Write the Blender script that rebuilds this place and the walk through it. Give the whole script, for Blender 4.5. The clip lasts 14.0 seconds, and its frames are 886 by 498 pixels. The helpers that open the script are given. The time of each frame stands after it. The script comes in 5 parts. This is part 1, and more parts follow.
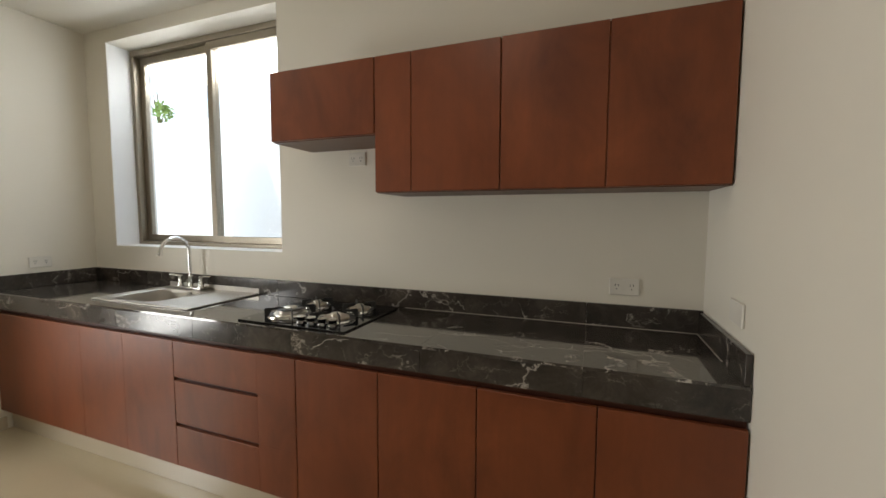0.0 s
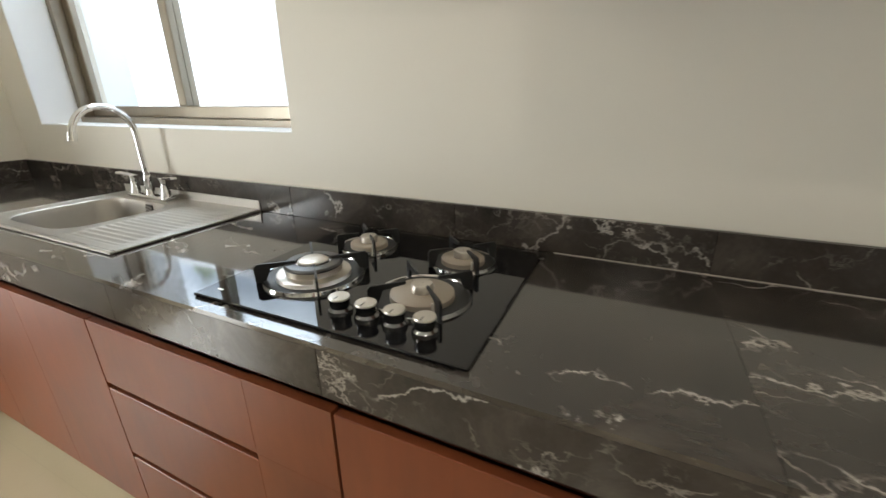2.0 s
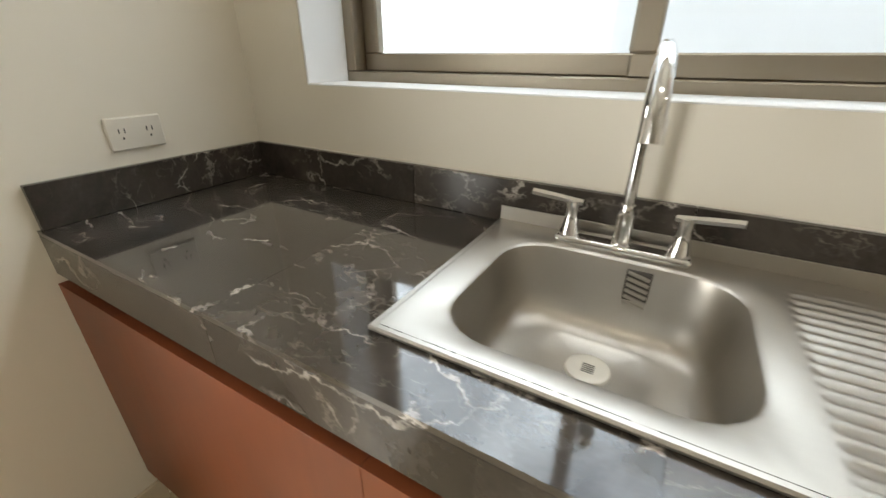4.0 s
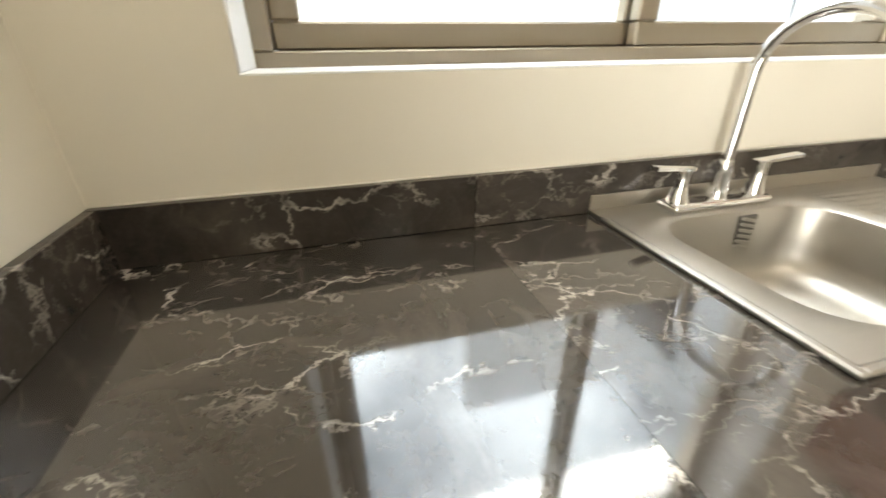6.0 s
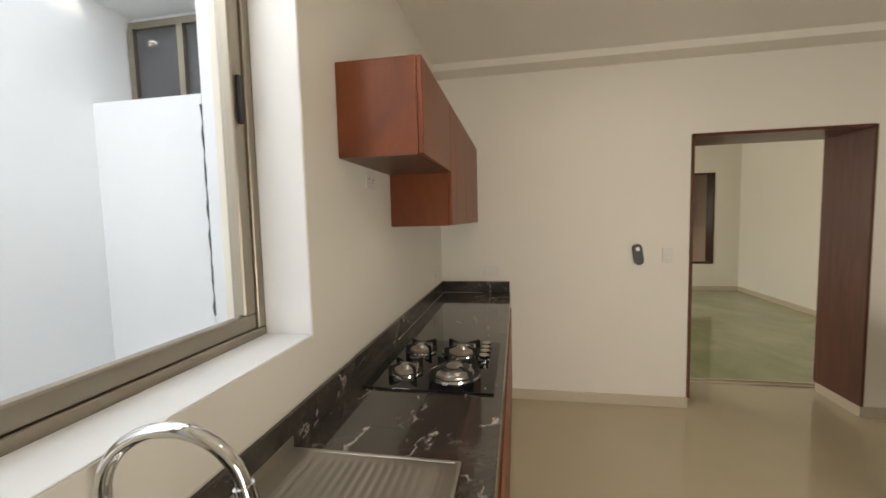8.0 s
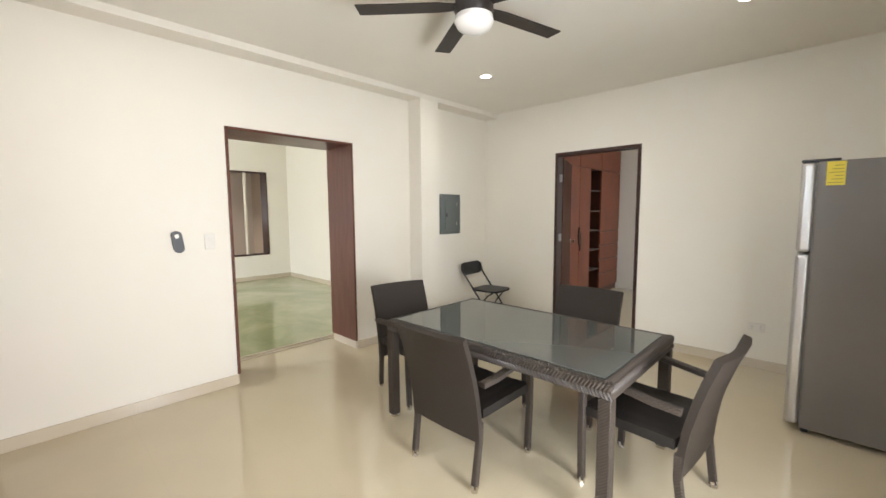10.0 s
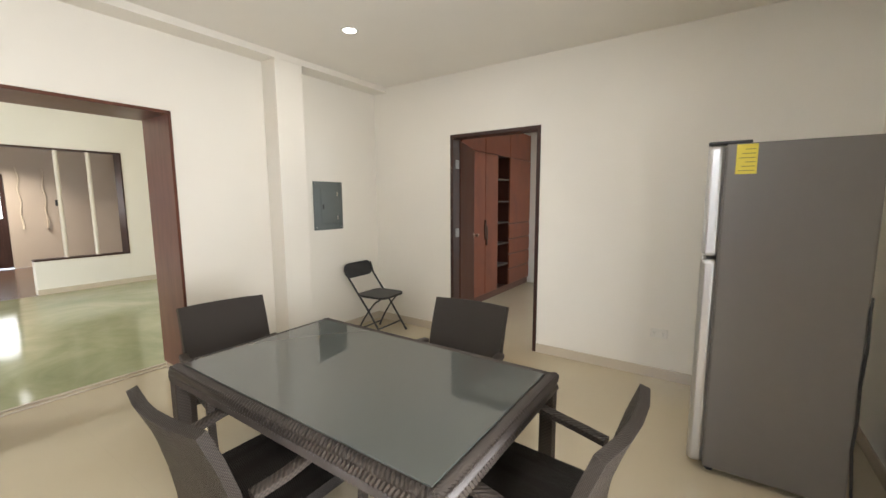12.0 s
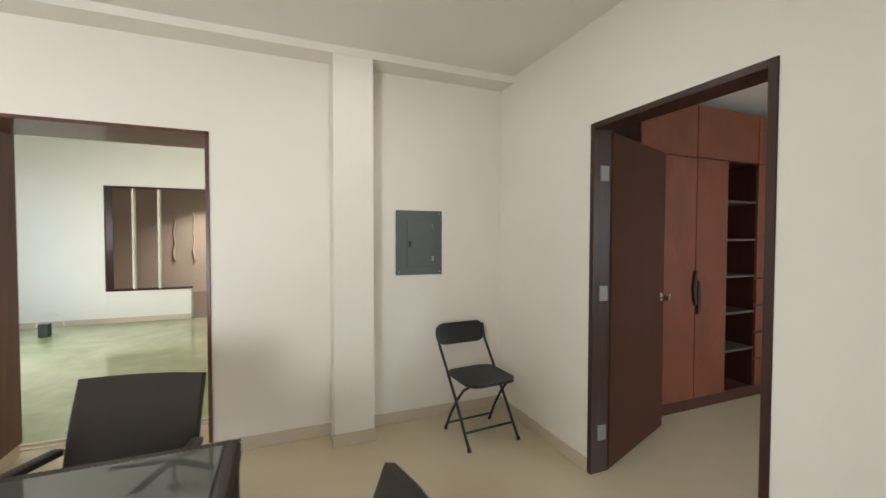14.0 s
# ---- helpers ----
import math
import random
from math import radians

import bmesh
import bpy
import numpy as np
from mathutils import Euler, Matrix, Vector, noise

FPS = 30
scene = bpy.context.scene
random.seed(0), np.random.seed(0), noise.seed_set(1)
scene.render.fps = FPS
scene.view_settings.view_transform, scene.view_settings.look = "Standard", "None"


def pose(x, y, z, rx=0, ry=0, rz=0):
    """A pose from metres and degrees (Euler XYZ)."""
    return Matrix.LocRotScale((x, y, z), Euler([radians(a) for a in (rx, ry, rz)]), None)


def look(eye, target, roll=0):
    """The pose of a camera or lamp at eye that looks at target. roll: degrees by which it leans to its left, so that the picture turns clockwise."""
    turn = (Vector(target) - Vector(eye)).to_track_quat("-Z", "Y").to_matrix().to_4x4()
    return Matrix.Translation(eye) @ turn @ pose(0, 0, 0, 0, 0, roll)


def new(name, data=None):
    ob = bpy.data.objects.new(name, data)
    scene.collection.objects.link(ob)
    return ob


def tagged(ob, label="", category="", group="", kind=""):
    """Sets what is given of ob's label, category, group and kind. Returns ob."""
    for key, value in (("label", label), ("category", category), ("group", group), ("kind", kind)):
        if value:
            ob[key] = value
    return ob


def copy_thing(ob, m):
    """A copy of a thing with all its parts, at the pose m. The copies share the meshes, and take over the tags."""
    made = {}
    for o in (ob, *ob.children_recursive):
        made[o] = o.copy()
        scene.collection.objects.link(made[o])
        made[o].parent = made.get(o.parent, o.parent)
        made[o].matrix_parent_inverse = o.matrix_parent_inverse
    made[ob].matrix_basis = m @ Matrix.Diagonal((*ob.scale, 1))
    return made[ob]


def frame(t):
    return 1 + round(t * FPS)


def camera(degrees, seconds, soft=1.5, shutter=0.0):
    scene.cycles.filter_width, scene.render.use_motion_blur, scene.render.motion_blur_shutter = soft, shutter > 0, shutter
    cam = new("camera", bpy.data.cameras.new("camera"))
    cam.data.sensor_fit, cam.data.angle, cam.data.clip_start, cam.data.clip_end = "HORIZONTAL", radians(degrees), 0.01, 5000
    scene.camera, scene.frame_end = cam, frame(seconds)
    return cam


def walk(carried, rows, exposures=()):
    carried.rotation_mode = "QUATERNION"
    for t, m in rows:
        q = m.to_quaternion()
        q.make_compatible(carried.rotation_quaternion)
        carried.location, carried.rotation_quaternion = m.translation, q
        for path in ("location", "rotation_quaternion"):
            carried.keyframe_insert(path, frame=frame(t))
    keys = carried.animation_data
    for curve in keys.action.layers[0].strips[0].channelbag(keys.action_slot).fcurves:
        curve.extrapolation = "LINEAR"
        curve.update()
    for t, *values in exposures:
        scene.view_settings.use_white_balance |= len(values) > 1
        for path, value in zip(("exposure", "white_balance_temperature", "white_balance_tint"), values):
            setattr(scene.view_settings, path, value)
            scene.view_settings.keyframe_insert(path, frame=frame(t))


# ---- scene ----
# ---------------------------------------------------------------- camera
cam = camera(96.0, 14.0, soft=1.5, shutter=0.15)
PATH = [
    (0, (-0.435, -1.907, 1.377), (-1.139, -0.041, 1.227), 0.2),
    (0.5, (-0.453, -1.614, 1.321), (-1.012, 0.296, 1.12), 0.2),
    (1, (-0.589, -1.358, 1.256), (-1.136, 0.529, 0.883), 0.1),
    (1.5, (-0.888, -1.133, 1.269), (-1.553, 0.69, 0.785), 0.2),
    (2, (-1.217, -0.978, 1.262), (-2.011, 0.721, 0.568), -0.4),
    (2.5, (-1.592, -0.907, 1.245), (-2.437, 0.721, 0.447), 0.1),
    (3, (-2.023, -0.901, 1.241), (-2.889, 0.681, 0.377), -0.1),
    (3.5, (-2.416, -0.826, 1.256), (-3.345, 0.708, 0.371), -0.7),
    (3.7, (-2.591, -0.828, 1.252), (-3.514, 0.717, 0.38), -0.3),
    (5.8, (-3.663, -0.628, 1.188), (-3.51, 1.145, 0.276), -0.4),
    (6, (-3.625, -0.661, 1.206), (-3.167, 1.063, 0.301), -0.7),
    (6.5, (-3.508, -0.729, 1.313), (-2.453, 0.709, 0.407), -1.0),
    (7, (-3.408, -0.702, 1.404), (-1.879, 0.381, 0.705), -1.6),
    (7.5, (-3.33, -0.647, 1.491), (-1.524, 0.117, 1.098), -1.8),
    (8, (-3.325, -0.63, 1.527), (-1.364, -0.267, 1.377), -1.4),
    (8.5, (-3.352, -0.655, 1.488), (-1.375, -0.917, 1.339), -1.3),
    (9, (-3.392, -0.725, 1.473), (-1.553, -1.495, 1.311), -0.9),
    (9.2, (-3.405, -0.74, 1.464), (-1.65, -1.683, 1.301), -0.8),
    (11.3, (-3.591, -1.271, 1.392), (-2.53, -2.95, 1.158), -0.1),
    (11.5, (-3.536, -1.411, 1.419), (-2.471, -3.087, 1.179), -0.3),
    (12, (-3.401, -1.723, 1.45), (-2.277, -3.36, 1.206), -0.3),
    (12.5, (-3.334, -2.074, 1.459), (-1.939, -3.498, 1.306), -0.6),
    (13, (-3.332, -2.465, 1.462), (-1.553, -3.375, 1.384), -0.6),
    (13.5, (-3.227, -3.006, 1.446), (-1.352, -3.699, 1.385), -0.3),
    (14, (-2.971, -3.537, 1.432), (-1.118, -4.286, 1.377), 0.1),
]
EXPOSURES = [
    (0.0, 0.28, 6900, 9), (0.5, 0.39, 6800, 8), (1.0, 1.00, 6550, 7), (2.0, 0.87, 6550, 7), (3.0, 0.89, 6850, 8), (3.5, 0.57, 6950, 8),
    (5.8, 1.50, 7300, 8), (6.1, 1.40, 7300, 8), (6.5, 0.68, 7350, 9), (7.0, 0.22, 7450, 10), (7.5, 0.16, 7500, 11), (8.0, 0.24, 7500, 12),
    (8.5, 0.43, 7350, 11), (9.0, 1.15, 6450, 11), (11.5, 1.47, 6350, 11), (12.5, 1.24, 6450, 12), (14.0, 1.15, 6350, 10),
]
walk(cam, [(t, look(eye, target, roll)) for t, eye, target, roll in PATH], EXPOSURES)

# ---------------------------------------------------------------- plan (metres)
CEIL = 2.72            # ceiling of the kitchen
SOUTH = -5.265          # wall with the bedroom door
WEST = -3.985           # kitchen's far wall
WEST2 = -4.19           # wall behind the refrigerator
STEP = -2.80            # where the west wall steps back
OP_S, OP_N, OP_Z = -3.105, -1.925, 2.115   # opening to the green-floored hall
OP_D = 0.45             # thickness of that wall
DR_E, DR_W, DR_Z = -1.07, -2.045, 2.115   # bedroom door opening
WIN_L, WIN_R, WIN_B, WIN_T = -3.742, -2.193, 1.172, 2.625
WALL_N = 0.30           # thickness of the window wall
TOP = 0.905             # counter top
HALL_X, HALL_S, HALL_N, HALL_C = 5.25, -4.85, 0.9, 3.0

# ---------------------------------------------------------------- light
world = bpy.data.worlds.new("world")
scene.world = world
world.use_nodes = True
wn = world.node_tree.nodes
sky = wn.new("ShaderNodeTexSky")
sky.sky_type = "NISHITA"
sky.sun_disc = False
sky.sun_elevation = radians(56)
sky.sun_rotation = radians(207)
sky.dust_density, sky.air_density = 4.0, 1.0
# thin white cloud over the sky
cloud = wn.new("ShaderNodeTexNoise")
cloud.inputs["Scale"].default_value, cloud.inputs["Detail"].default_value = 2.2, 6
spread = wn.new("ShaderNodeMapRange")
spread.inputs[1].default_value, spread.inputs[2].default_value = 0.38, 0.62
veil = wn.new("ShaderNodeMix")
veil.data_type = "RGBA"
veil.inputs[7].default_value = (21.5, 25.0, 29.0, 1)
coord = wn.new("ShaderNodeTexCoord")
wl = world.node_tree.links
wl.new(coord.outputs["Generated"], cloud.inputs["Vector"])
wl.new(cloud.outputs["Fac"], spread.inputs[0])
wl.new(spread.outputs[0], veil.inputs[0])
wl.new(sky.outputs[0], veil.inputs[6])
wl.new(veil.outputs[2], wn["Background"].inputs[0])
wn["Background"].inputs[1].default_value = 0.15


def lamp(name, kind, energy, colour, m):
    data = bpy.data.lights.new(name, kind)
    data.energy, data.color = energy, colour
    ob = new(name, data)
    ob.matrix_world = m
    return data


sun = lamp("sun", "SUN", 2.0, (1.0, 0.97, 0.92), look((-3, -6, 10), (0, 0, 0)))
sun.angle = radians(0.6)
# daylight in the openings: the hall's window, the patio door behind the walk, the bedroom's window; and an added fill
# strip in the kitchen window's head
hall_day = lamp("hall_window_daylight", "AREA", 34, (1.0, 0.95, 0.87), look((2.9, HALL_N + 0.12, 1.5), (2.9, -2, 1.1)))
hall_day.spread = radians(118)
hall_day.shape, hall_day.size, hall_day.size_y = "RECTANGLE", 2.0, 2.0
patio_day = lamp("patio_door_daylight", "AREA", 29.5, (0.96, 0.98, 1.0), look((WEST - 0.21, -1.95, 0.95), (0, -1.95, 0.98)))
patio_day.spread = radians(155)
patio_day.shape, patio_day.size, patio_day.size_y = "RECTANGLE", 0.75, 1.35
# added fill strip, out of view, that brightens the walls beside the window
win_fill = lamp("kitchen_window_daylight", "AREA", 5.2, (0.93, 0.97, 1.0), look(((WIN_L + WIN_R) / 2, WALL_N - 0.02, WIN_T - 0.15), ((WIN_L + WIN_R) / 2, -2, 1.3)))
win_fill.shape, win_fill.size, win_fill.size_y = "RECTANGLE", WIN_R - WIN_L - 0.1, 0.24
bed_day = lamp("bedroom_window_daylight", "AREA", 6, (0.95, 0.98, 1.0), look((-4.08, -7.3, 1.5), (-1, -7.3, 1.5)))
bed_day.shape, bed_day.size, bed_day.size_y = "RECTANGLE", 1.4, 1.3
for i, (lx, ly) in enumerate(((-1.03, -1.31), (-1.03, -3.95), (-3.05, -1.31), (-3.05, -3.95))):
    d = lamp("downlight_lamp", "AREA", 2.2, (1.0, 0.94, 0.86), look((lx, ly, CEIL - 0.014), (lx, ly, 0)))
    d.shape, d.size = "DISK", 0.10
# two fill lamps added to brighten the tan entry, no known fittings
for ly in (-1.9, -3.3):
    d = lamp("entry_downlight_lamp", "AREA", 20, (1.0, 0.92, 0.82), look((8.35, ly, 2.64), (8.35, ly, 0)))
    d.shape, d.size = "DISK", 0.14
    d.spread = radians(128)


# ---------------------------------------------------------------- materials
class Mat:
    """A small helper round a node material."""

    def __init__(self, name, colour=(0.8, 0.8, 0.8), rough=0.5, metal=0.0):
        self.m = bpy.data.materials.new(name)
        self.m.use_nodes = True
        self.n, self.l = self.m.node_tree.nodes, self.m.node_tree.links
        self.b = self.n["Principled BSDF"]
        self.b.inputs["Base Color"].default_value = (*colour, 1)
        self.b.inputs["Roughness"].default_value = rough
        self.b.inputs["Metallic"].default_value = metal
        self.colour = colour

    def coords(self, scale=(1, 1, 1), world_space=True):
        if world_space:
            src = self.n.new("ShaderNodeNewGeometry").outputs["Position"]
        else:
            src = self.n.new("ShaderNodeTexCoord").outputs["Object"]
        mp = self.n.new("ShaderNodeMapping")
        mp.inputs["Scale"].default_value = scale
        self.l.new(src, mp.inputs["Vector"])
        return mp.outputs["Vector"]

    def noise(self, scale, detail=4, rough=0.5, vec=None, distortion=0.0):
        t = self.n.new("ShaderNodeTexNoise")
        t.inputs["Scale"].default_value, t.inputs["Detail"].default_value = scale, detail
        t.inputs["Roughness"].default_value, t.inputs["Distortion"].default_value = rough, distortion
        if vec is None:
            vec = self.coords()
        self.l.new(vec, t.inputs["Vector"])
        return t.outputs["Fac"]

    def ramp(self, fac, stops):
        r = self.n.new("ShaderNodeValToRGB")
        e = r.color_ramp.elements
        while len(e) < len(stops):
            e.new(0.5)
        for k, (p, c) in zip(e, stops):
            k.position = p
            k.color = (*c, 1) if isinstance(c, tuple) else (c, c, c, 1)
        self.l.new(fac, r.inputs["Fac"])
        return r.outputs["Color"]

    def mix(self, fac, a, b, mode="MIX"):
        x = self.n.new("ShaderNodeMix")
        x.data_type, x.blend_type = "RGBA", mode
        for sock, v in ((x.inputs[0], fac), (x.inputs[6], a), (x.inputs[7], b)):
            if isinstance(v, (int, float)):
                sock.default_value = v
            elif isinstance(v, tuple):
                sock.default_value = (*v, 1)
            else:
                self.l.new(v, sock)
        return x.outputs[2]

    def math(self, op, a, b=0.0):
        x = self.n.new("ShaderNodeMath")
        x.operation = op
        for sock, v in ((x.inputs[0], a), (x.inputs[1], b)):
            if isinstance(v, (int, float)):
                sock.default_value = v
            else:
                self.l.new(v, sock)
        return x.outputs[0]

    def bump(self, height, strength=0.2, distance=0.002):
        x = self.n.new("ShaderNodeBump")
        x.inputs["Strength"].default_value, x.inputs["Distance"].default_value = strength, distance
        self.l.new(height, x.inputs["Height"])
        self.l.new(x.outputs["Normal"], self.b.inputs["Normal"])
        return self

    def set(self, **kw):
        for k, v in kw.items():
            sock = self.b.inputs[k.replace("_", " ")]
            if isinstance(v, (int, float)):
                sock.default_value = v
            elif isinstance(v, tuple):
                sock.default_value = (*v, 1)
            else:
                self.l.new(v, sock)
        return self


def plaster(name, c):
    m = Mat(name, c, 0.55)
    big = m.noise(1.3, 3)
    fine = m.noise(220, 3)
    mid = m.noise(9, 4, 0.6)
    col = m.mix(m.ramp(big, [(0.3, 0.0), (0.7, 1.0)]), tuple(v * 0.965 for v in c), c)
    m.set(Base_Color=col, Roughness=m.math("ADD", 0.5, m.math("MULTIPLY", mid, 0.15)))
    m.bump(m.math("ADD", m.math("MULTIPLY", fine, 0.35), mid), 0.12, 0.003)
    return m.m


def timber(name, dark, light, rough=0.35, scale=(26, 26, 2.2), coat=0.15):
    m = Mat(name, light, rough)
    v = m.coords(scale)
    grain = m.noise(1.0, 6, 0.6, v, 0.4)
    fine = m.noise(4.0, 5, 0.7, v)
    cloud = m.noise(2.2, 3)
    mid = tuple((a + b) / 2 for a, b in zip(dark, light))
    col = m.ramp(grain, [(0.25, dark), (0.5, mid), (0.78, light)])
    col = m.mix(m.math("MULTIPLY", fine, 0.28), col, dark)
    col = m.mix(m.math("MULTIPLY", m.ramp(cloud, [(0.35, 0.0), (0.75, 1.0)]), 0.3), col, dark)
    info = m.n.new("ShaderNodeObjectInfo").outputs["Random"]
    col = m.mix(m.math("MULTIPLY", info, 0.22), col, mid)
    m.set(Base_Color=col, Roughness=m.math("ADD", rough - 0.06, m.math("MULTIPLY", cloud, 0.16)))
    m.b.inputs["Coat Weight"].default_value = coat
    m.b.inputs["Coat Roughness"].default_value = 0.25
    m.b.inputs["Specular IOR Level"].default_value = 0.32
    m.bump(grain, 0.06, 0.001)
    return m.m


def stained(name, dark, light, spec=0.5):
    """Smooth stained veneer: soft blotches and a faint upright grain."""
    m = Mat(name, light, 0.36)
    v = m.coords((34, 34, 1.6))
    grain = m.noise(1.0, 5, 0.65, v, 0.3)
    blotch = m.noise(3.0, 5, 0.6, m.coords((1.4, 1.4, 0.8)), 0.5)
    fine = m.noise(90, 3, 0.6)
    mid = tuple(a * 0.45 + b * 0.55 for a, b in zip(dark, light))
    col = m.ramp(blotch, [(0.25, dark), (0.48, mid), (0.72, light)])
    col = m.mix(m.math("MULTIPLY", m.ramp(grain, [(0.35, 0.0), (0.7, 1.0)]), 0.22), col, dark)
    col = m.mix(m.math("MULTIPLY", fine, 0.12), col, dark)
    info = m.n.new("ShaderNodeObjectInfo").outputs["Random"]
    col = m.mix(m.math("MULTIPLY", info, 0.25), col, mid)
    m.set(Base_Color=col, Roughness=m.math("ADD", 0.34, m.math("MULTIPLY", blotch, 0.16)), Specular_IOR_Level=spec)
    m.b.inputs["Coat Weight"].default_value = 0.04
    m.b.inputs["Coat Roughness"].default_value = 0.3
    m.bump(grain, 0.04, 0.001)
    return m.m


def marble(name, polish=1.0, vein=1.0):
    m = Mat(name, (0.03, 0.026, 0.024), 0.08)
    info = m.n.new("ShaderNodeObjectInfo").outputs["Random"]
    pos = m.n.new("ShaderNodeNewGeometry").outputs["Position"]
    off = m.n.new("ShaderNodeCombineXYZ")
    m.l.new(m.math("MULTIPLY", info, 31.0), off.inputs[0])
    m.l.new(m.math("MULTIPLY", info, 17.0), off.inputs[1])
    add = m.n.new("ShaderNodeVectorMath")
    m.l.new(pos, add.inputs[0])
    m.l.new(off.outputs[0], add.inputs[1])
    vec = add.outputs[0]
    lean = m.n.new("ShaderNodeMapping")
    lean.inputs["Rotation"].default_value = (radians(24), radians(-18), radians(38))
    lean.inputs["Scale"].default_value = (0.58, 1.38, 1.0)
    m.l.new(vec, lean.inputs["Vector"])
    drawn = lean.outputs["Vector"]
    cloud = m.noise(5.5, 8, 0.66, vec, 0.6)
    base = m.ramp(cloud, [(0.26, (0.012, 0.0102, 0.0092)), (0.52, (0.043, 0.0358, 0.0305)), (0.78, (0.112, 0.093, 0.078))])
    speck = m.noise(75, 5, 0.72, vec)
    base = m.mix(m.math("MULTIPLY", m.ramp(speck, [(0.48, 0.0), (0.72, 1.0)]), 0.34), base, (0.070, 0.059, 0.051))
    swarm = m.ramp(m.noise(2.3, 3, 0.5, vec, 0.4), [(0.48, 0.0), (0.60, 1.0)])

    def cracks(scale, width, warp, warp_scale, broken_scale, lo, hi):
        """Branching veins along the edges of warped, drawn-out cells."""
        n = m.n.new("ShaderNodeTexNoise")
        n.inputs["Scale"].default_value, n.inputs["Detail"].default_value, n.inputs["Roughness"].default_value = warp_scale, 7, 0.62
        m.l.new(vec, n.inputs["Vector"])
        sc = m.n.new("ShaderNodeVectorMath")
        sc.operation = "SCALE"
        sc.inputs["Scale"].default_value = warp
        m.l.new(n.outputs["Color"], sc.inputs[0])
        ad = m.n.new("ShaderNodeVectorMath")
        m.l.new(drawn, ad.inputs[0])
        m.l.new(sc.outputs[0], ad.inputs[1])
        v = m.n.new("ShaderNodeTexVoronoi")
        v.feature = "DISTANCE_TO_EDGE"
        v.inputs["Scale"].default_value = scale
        m.l.new(ad.outputs[0], v.inputs["Vector"])
        # the vein swells and thins along its run
        swell = m.math("MULTIPLY", v.outputs["Distance"], m.math("ADD", 0.45, m.math("MULTIPLY", m.noise(11.0, 3, 0.5, vec), 1.3)))
        sharp = m.ramp(swell, [(0.0, 1.0), (width * 0.45, 0.75), (width, 0.0)])
        broken = m.ramp(m.noise(broken_scale, 4, 0.6, drawn), [(lo, 0.0), (hi, 1.0)])
        return m.math("MULTIPLY", sharp, broken)

    long_veins = cracks(2.6, 0.0135, 0.34, 4.0, 5.5, 0.49, 0.57)
    fine_veins = m.math("MULTIPLY", cracks(7.5, 0.024, 0.26, 5.0, 14.0, 0.46, 0.58), swarm)
    hair_veins = m.math("MULTIPLY", cracks(17.0, 0.040, 0.20, 7.0, 20.0, 0.48, 0.60), swarm)
    col = m.mix(m.math("MULTIPLY", swarm, 0.20), base, (0.095, 0.080, 0.069))
    col = m.mix(m.math("MULTIPLY", hair_veins, 0.34 * vein), col, (0.44, 0.39, 0.345))
    col = m.mix(m.math("MULTIPLY", fine_veins, 0.64 * vein), col, (0.56, 0.50, 0.445))
    col = m.mix(m.math("MULTIPLY", long_veins, 0.80 * vein), col, (0.66, 0.605, 0.55))
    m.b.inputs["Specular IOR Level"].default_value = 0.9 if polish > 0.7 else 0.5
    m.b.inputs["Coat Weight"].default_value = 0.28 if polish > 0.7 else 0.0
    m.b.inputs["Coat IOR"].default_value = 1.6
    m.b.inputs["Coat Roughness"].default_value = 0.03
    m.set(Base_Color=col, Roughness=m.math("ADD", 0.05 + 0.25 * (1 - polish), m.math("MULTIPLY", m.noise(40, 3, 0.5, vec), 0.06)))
    return m.m


def polished_tile(name, c, joint, size, rough=0.1):
    m = Mat(name, c, rough)
    vec = m.coords()
    big = m.noise(0.9, 4, 0.55, vec)
    mid = m.noise(6.0, 5, 0.6, vec)
    col = m.mix(m.ramp(big, [(0.3, 0.0), (0.7, 1.0)]), tuple(v * 0.93 for v in c), c)
    col = m.mix(m.math("MULTIPLY", mid, 0.25), col, tuple(v * 0.88 for v in c))
    br = m.n.new("ShaderNodeTexBrick")
    br.offset, br.squash = 0.0, 1.0
    br.inputs["Scale"].default_value = 1.0
    br.inputs["Mortar Size"].default_value = 0.0012
    br.inputs["Mortar Smooth"].default_value = 0.3
    br.inputs["Brick Width"].default_value, br.inputs["Row Height"].default_value = size, size
    m.l.new(vec, br.inputs["Vector"])
    col = m.mix(m.math("MULTIPLY", br.outputs["Fac"], 0.16), col, joint)
    m.set(Base_Color=col, Roughness=m.math("ADD", rough, m.math("MULTIPLY", m.noise(3.5, 4, 0.6, vec), 0.05)), Specular_IOR_Level=0.9)
    return m.m


def metal(name, c, rough, brushed=None):
    m = Mat(name, c, rough, 1.0)
    if brushed:
        v = m.coords(brushed)
        g = m.noise(1.0, 4, 0.6, v)
        m.set(Roughness=m.math("ADD", rough - 0.05, m.math("MULTIPLY", g, 0.14)))
        m.bump(g, 0.02, 0.0003)
    else:
        m.set(Roughness=m.math("ADD", rough * 0.8, m.math("MULTIPLY", m.noise(30, 3), rough * 0.5)))
    return m.m


def plain(name, c, rough=0.5, vary=0.08, scale=14.0, metallic=0.0):
    m = Mat(name, c, rough, metallic)
    n = m.noise(scale, 4, 0.6)
    m.set(Base_Color=m.mix(n, tuple(v * (1 - vary) for v in c), tuple(min(1, v * (1 + vary)) for v in c)),
          Roughness=m.math("ADD", rough - 0.05, m.math("MULTIPLY", n, 0.1)))
    return m.m


def glow(name, c, strength):
    m = Mat(name, c, 0.4)
    m.b.inputs["Emission Color"].default_value = (*c, 1)
    m.b.inputs["Emission Strength"].default_value = strength
    return m.m


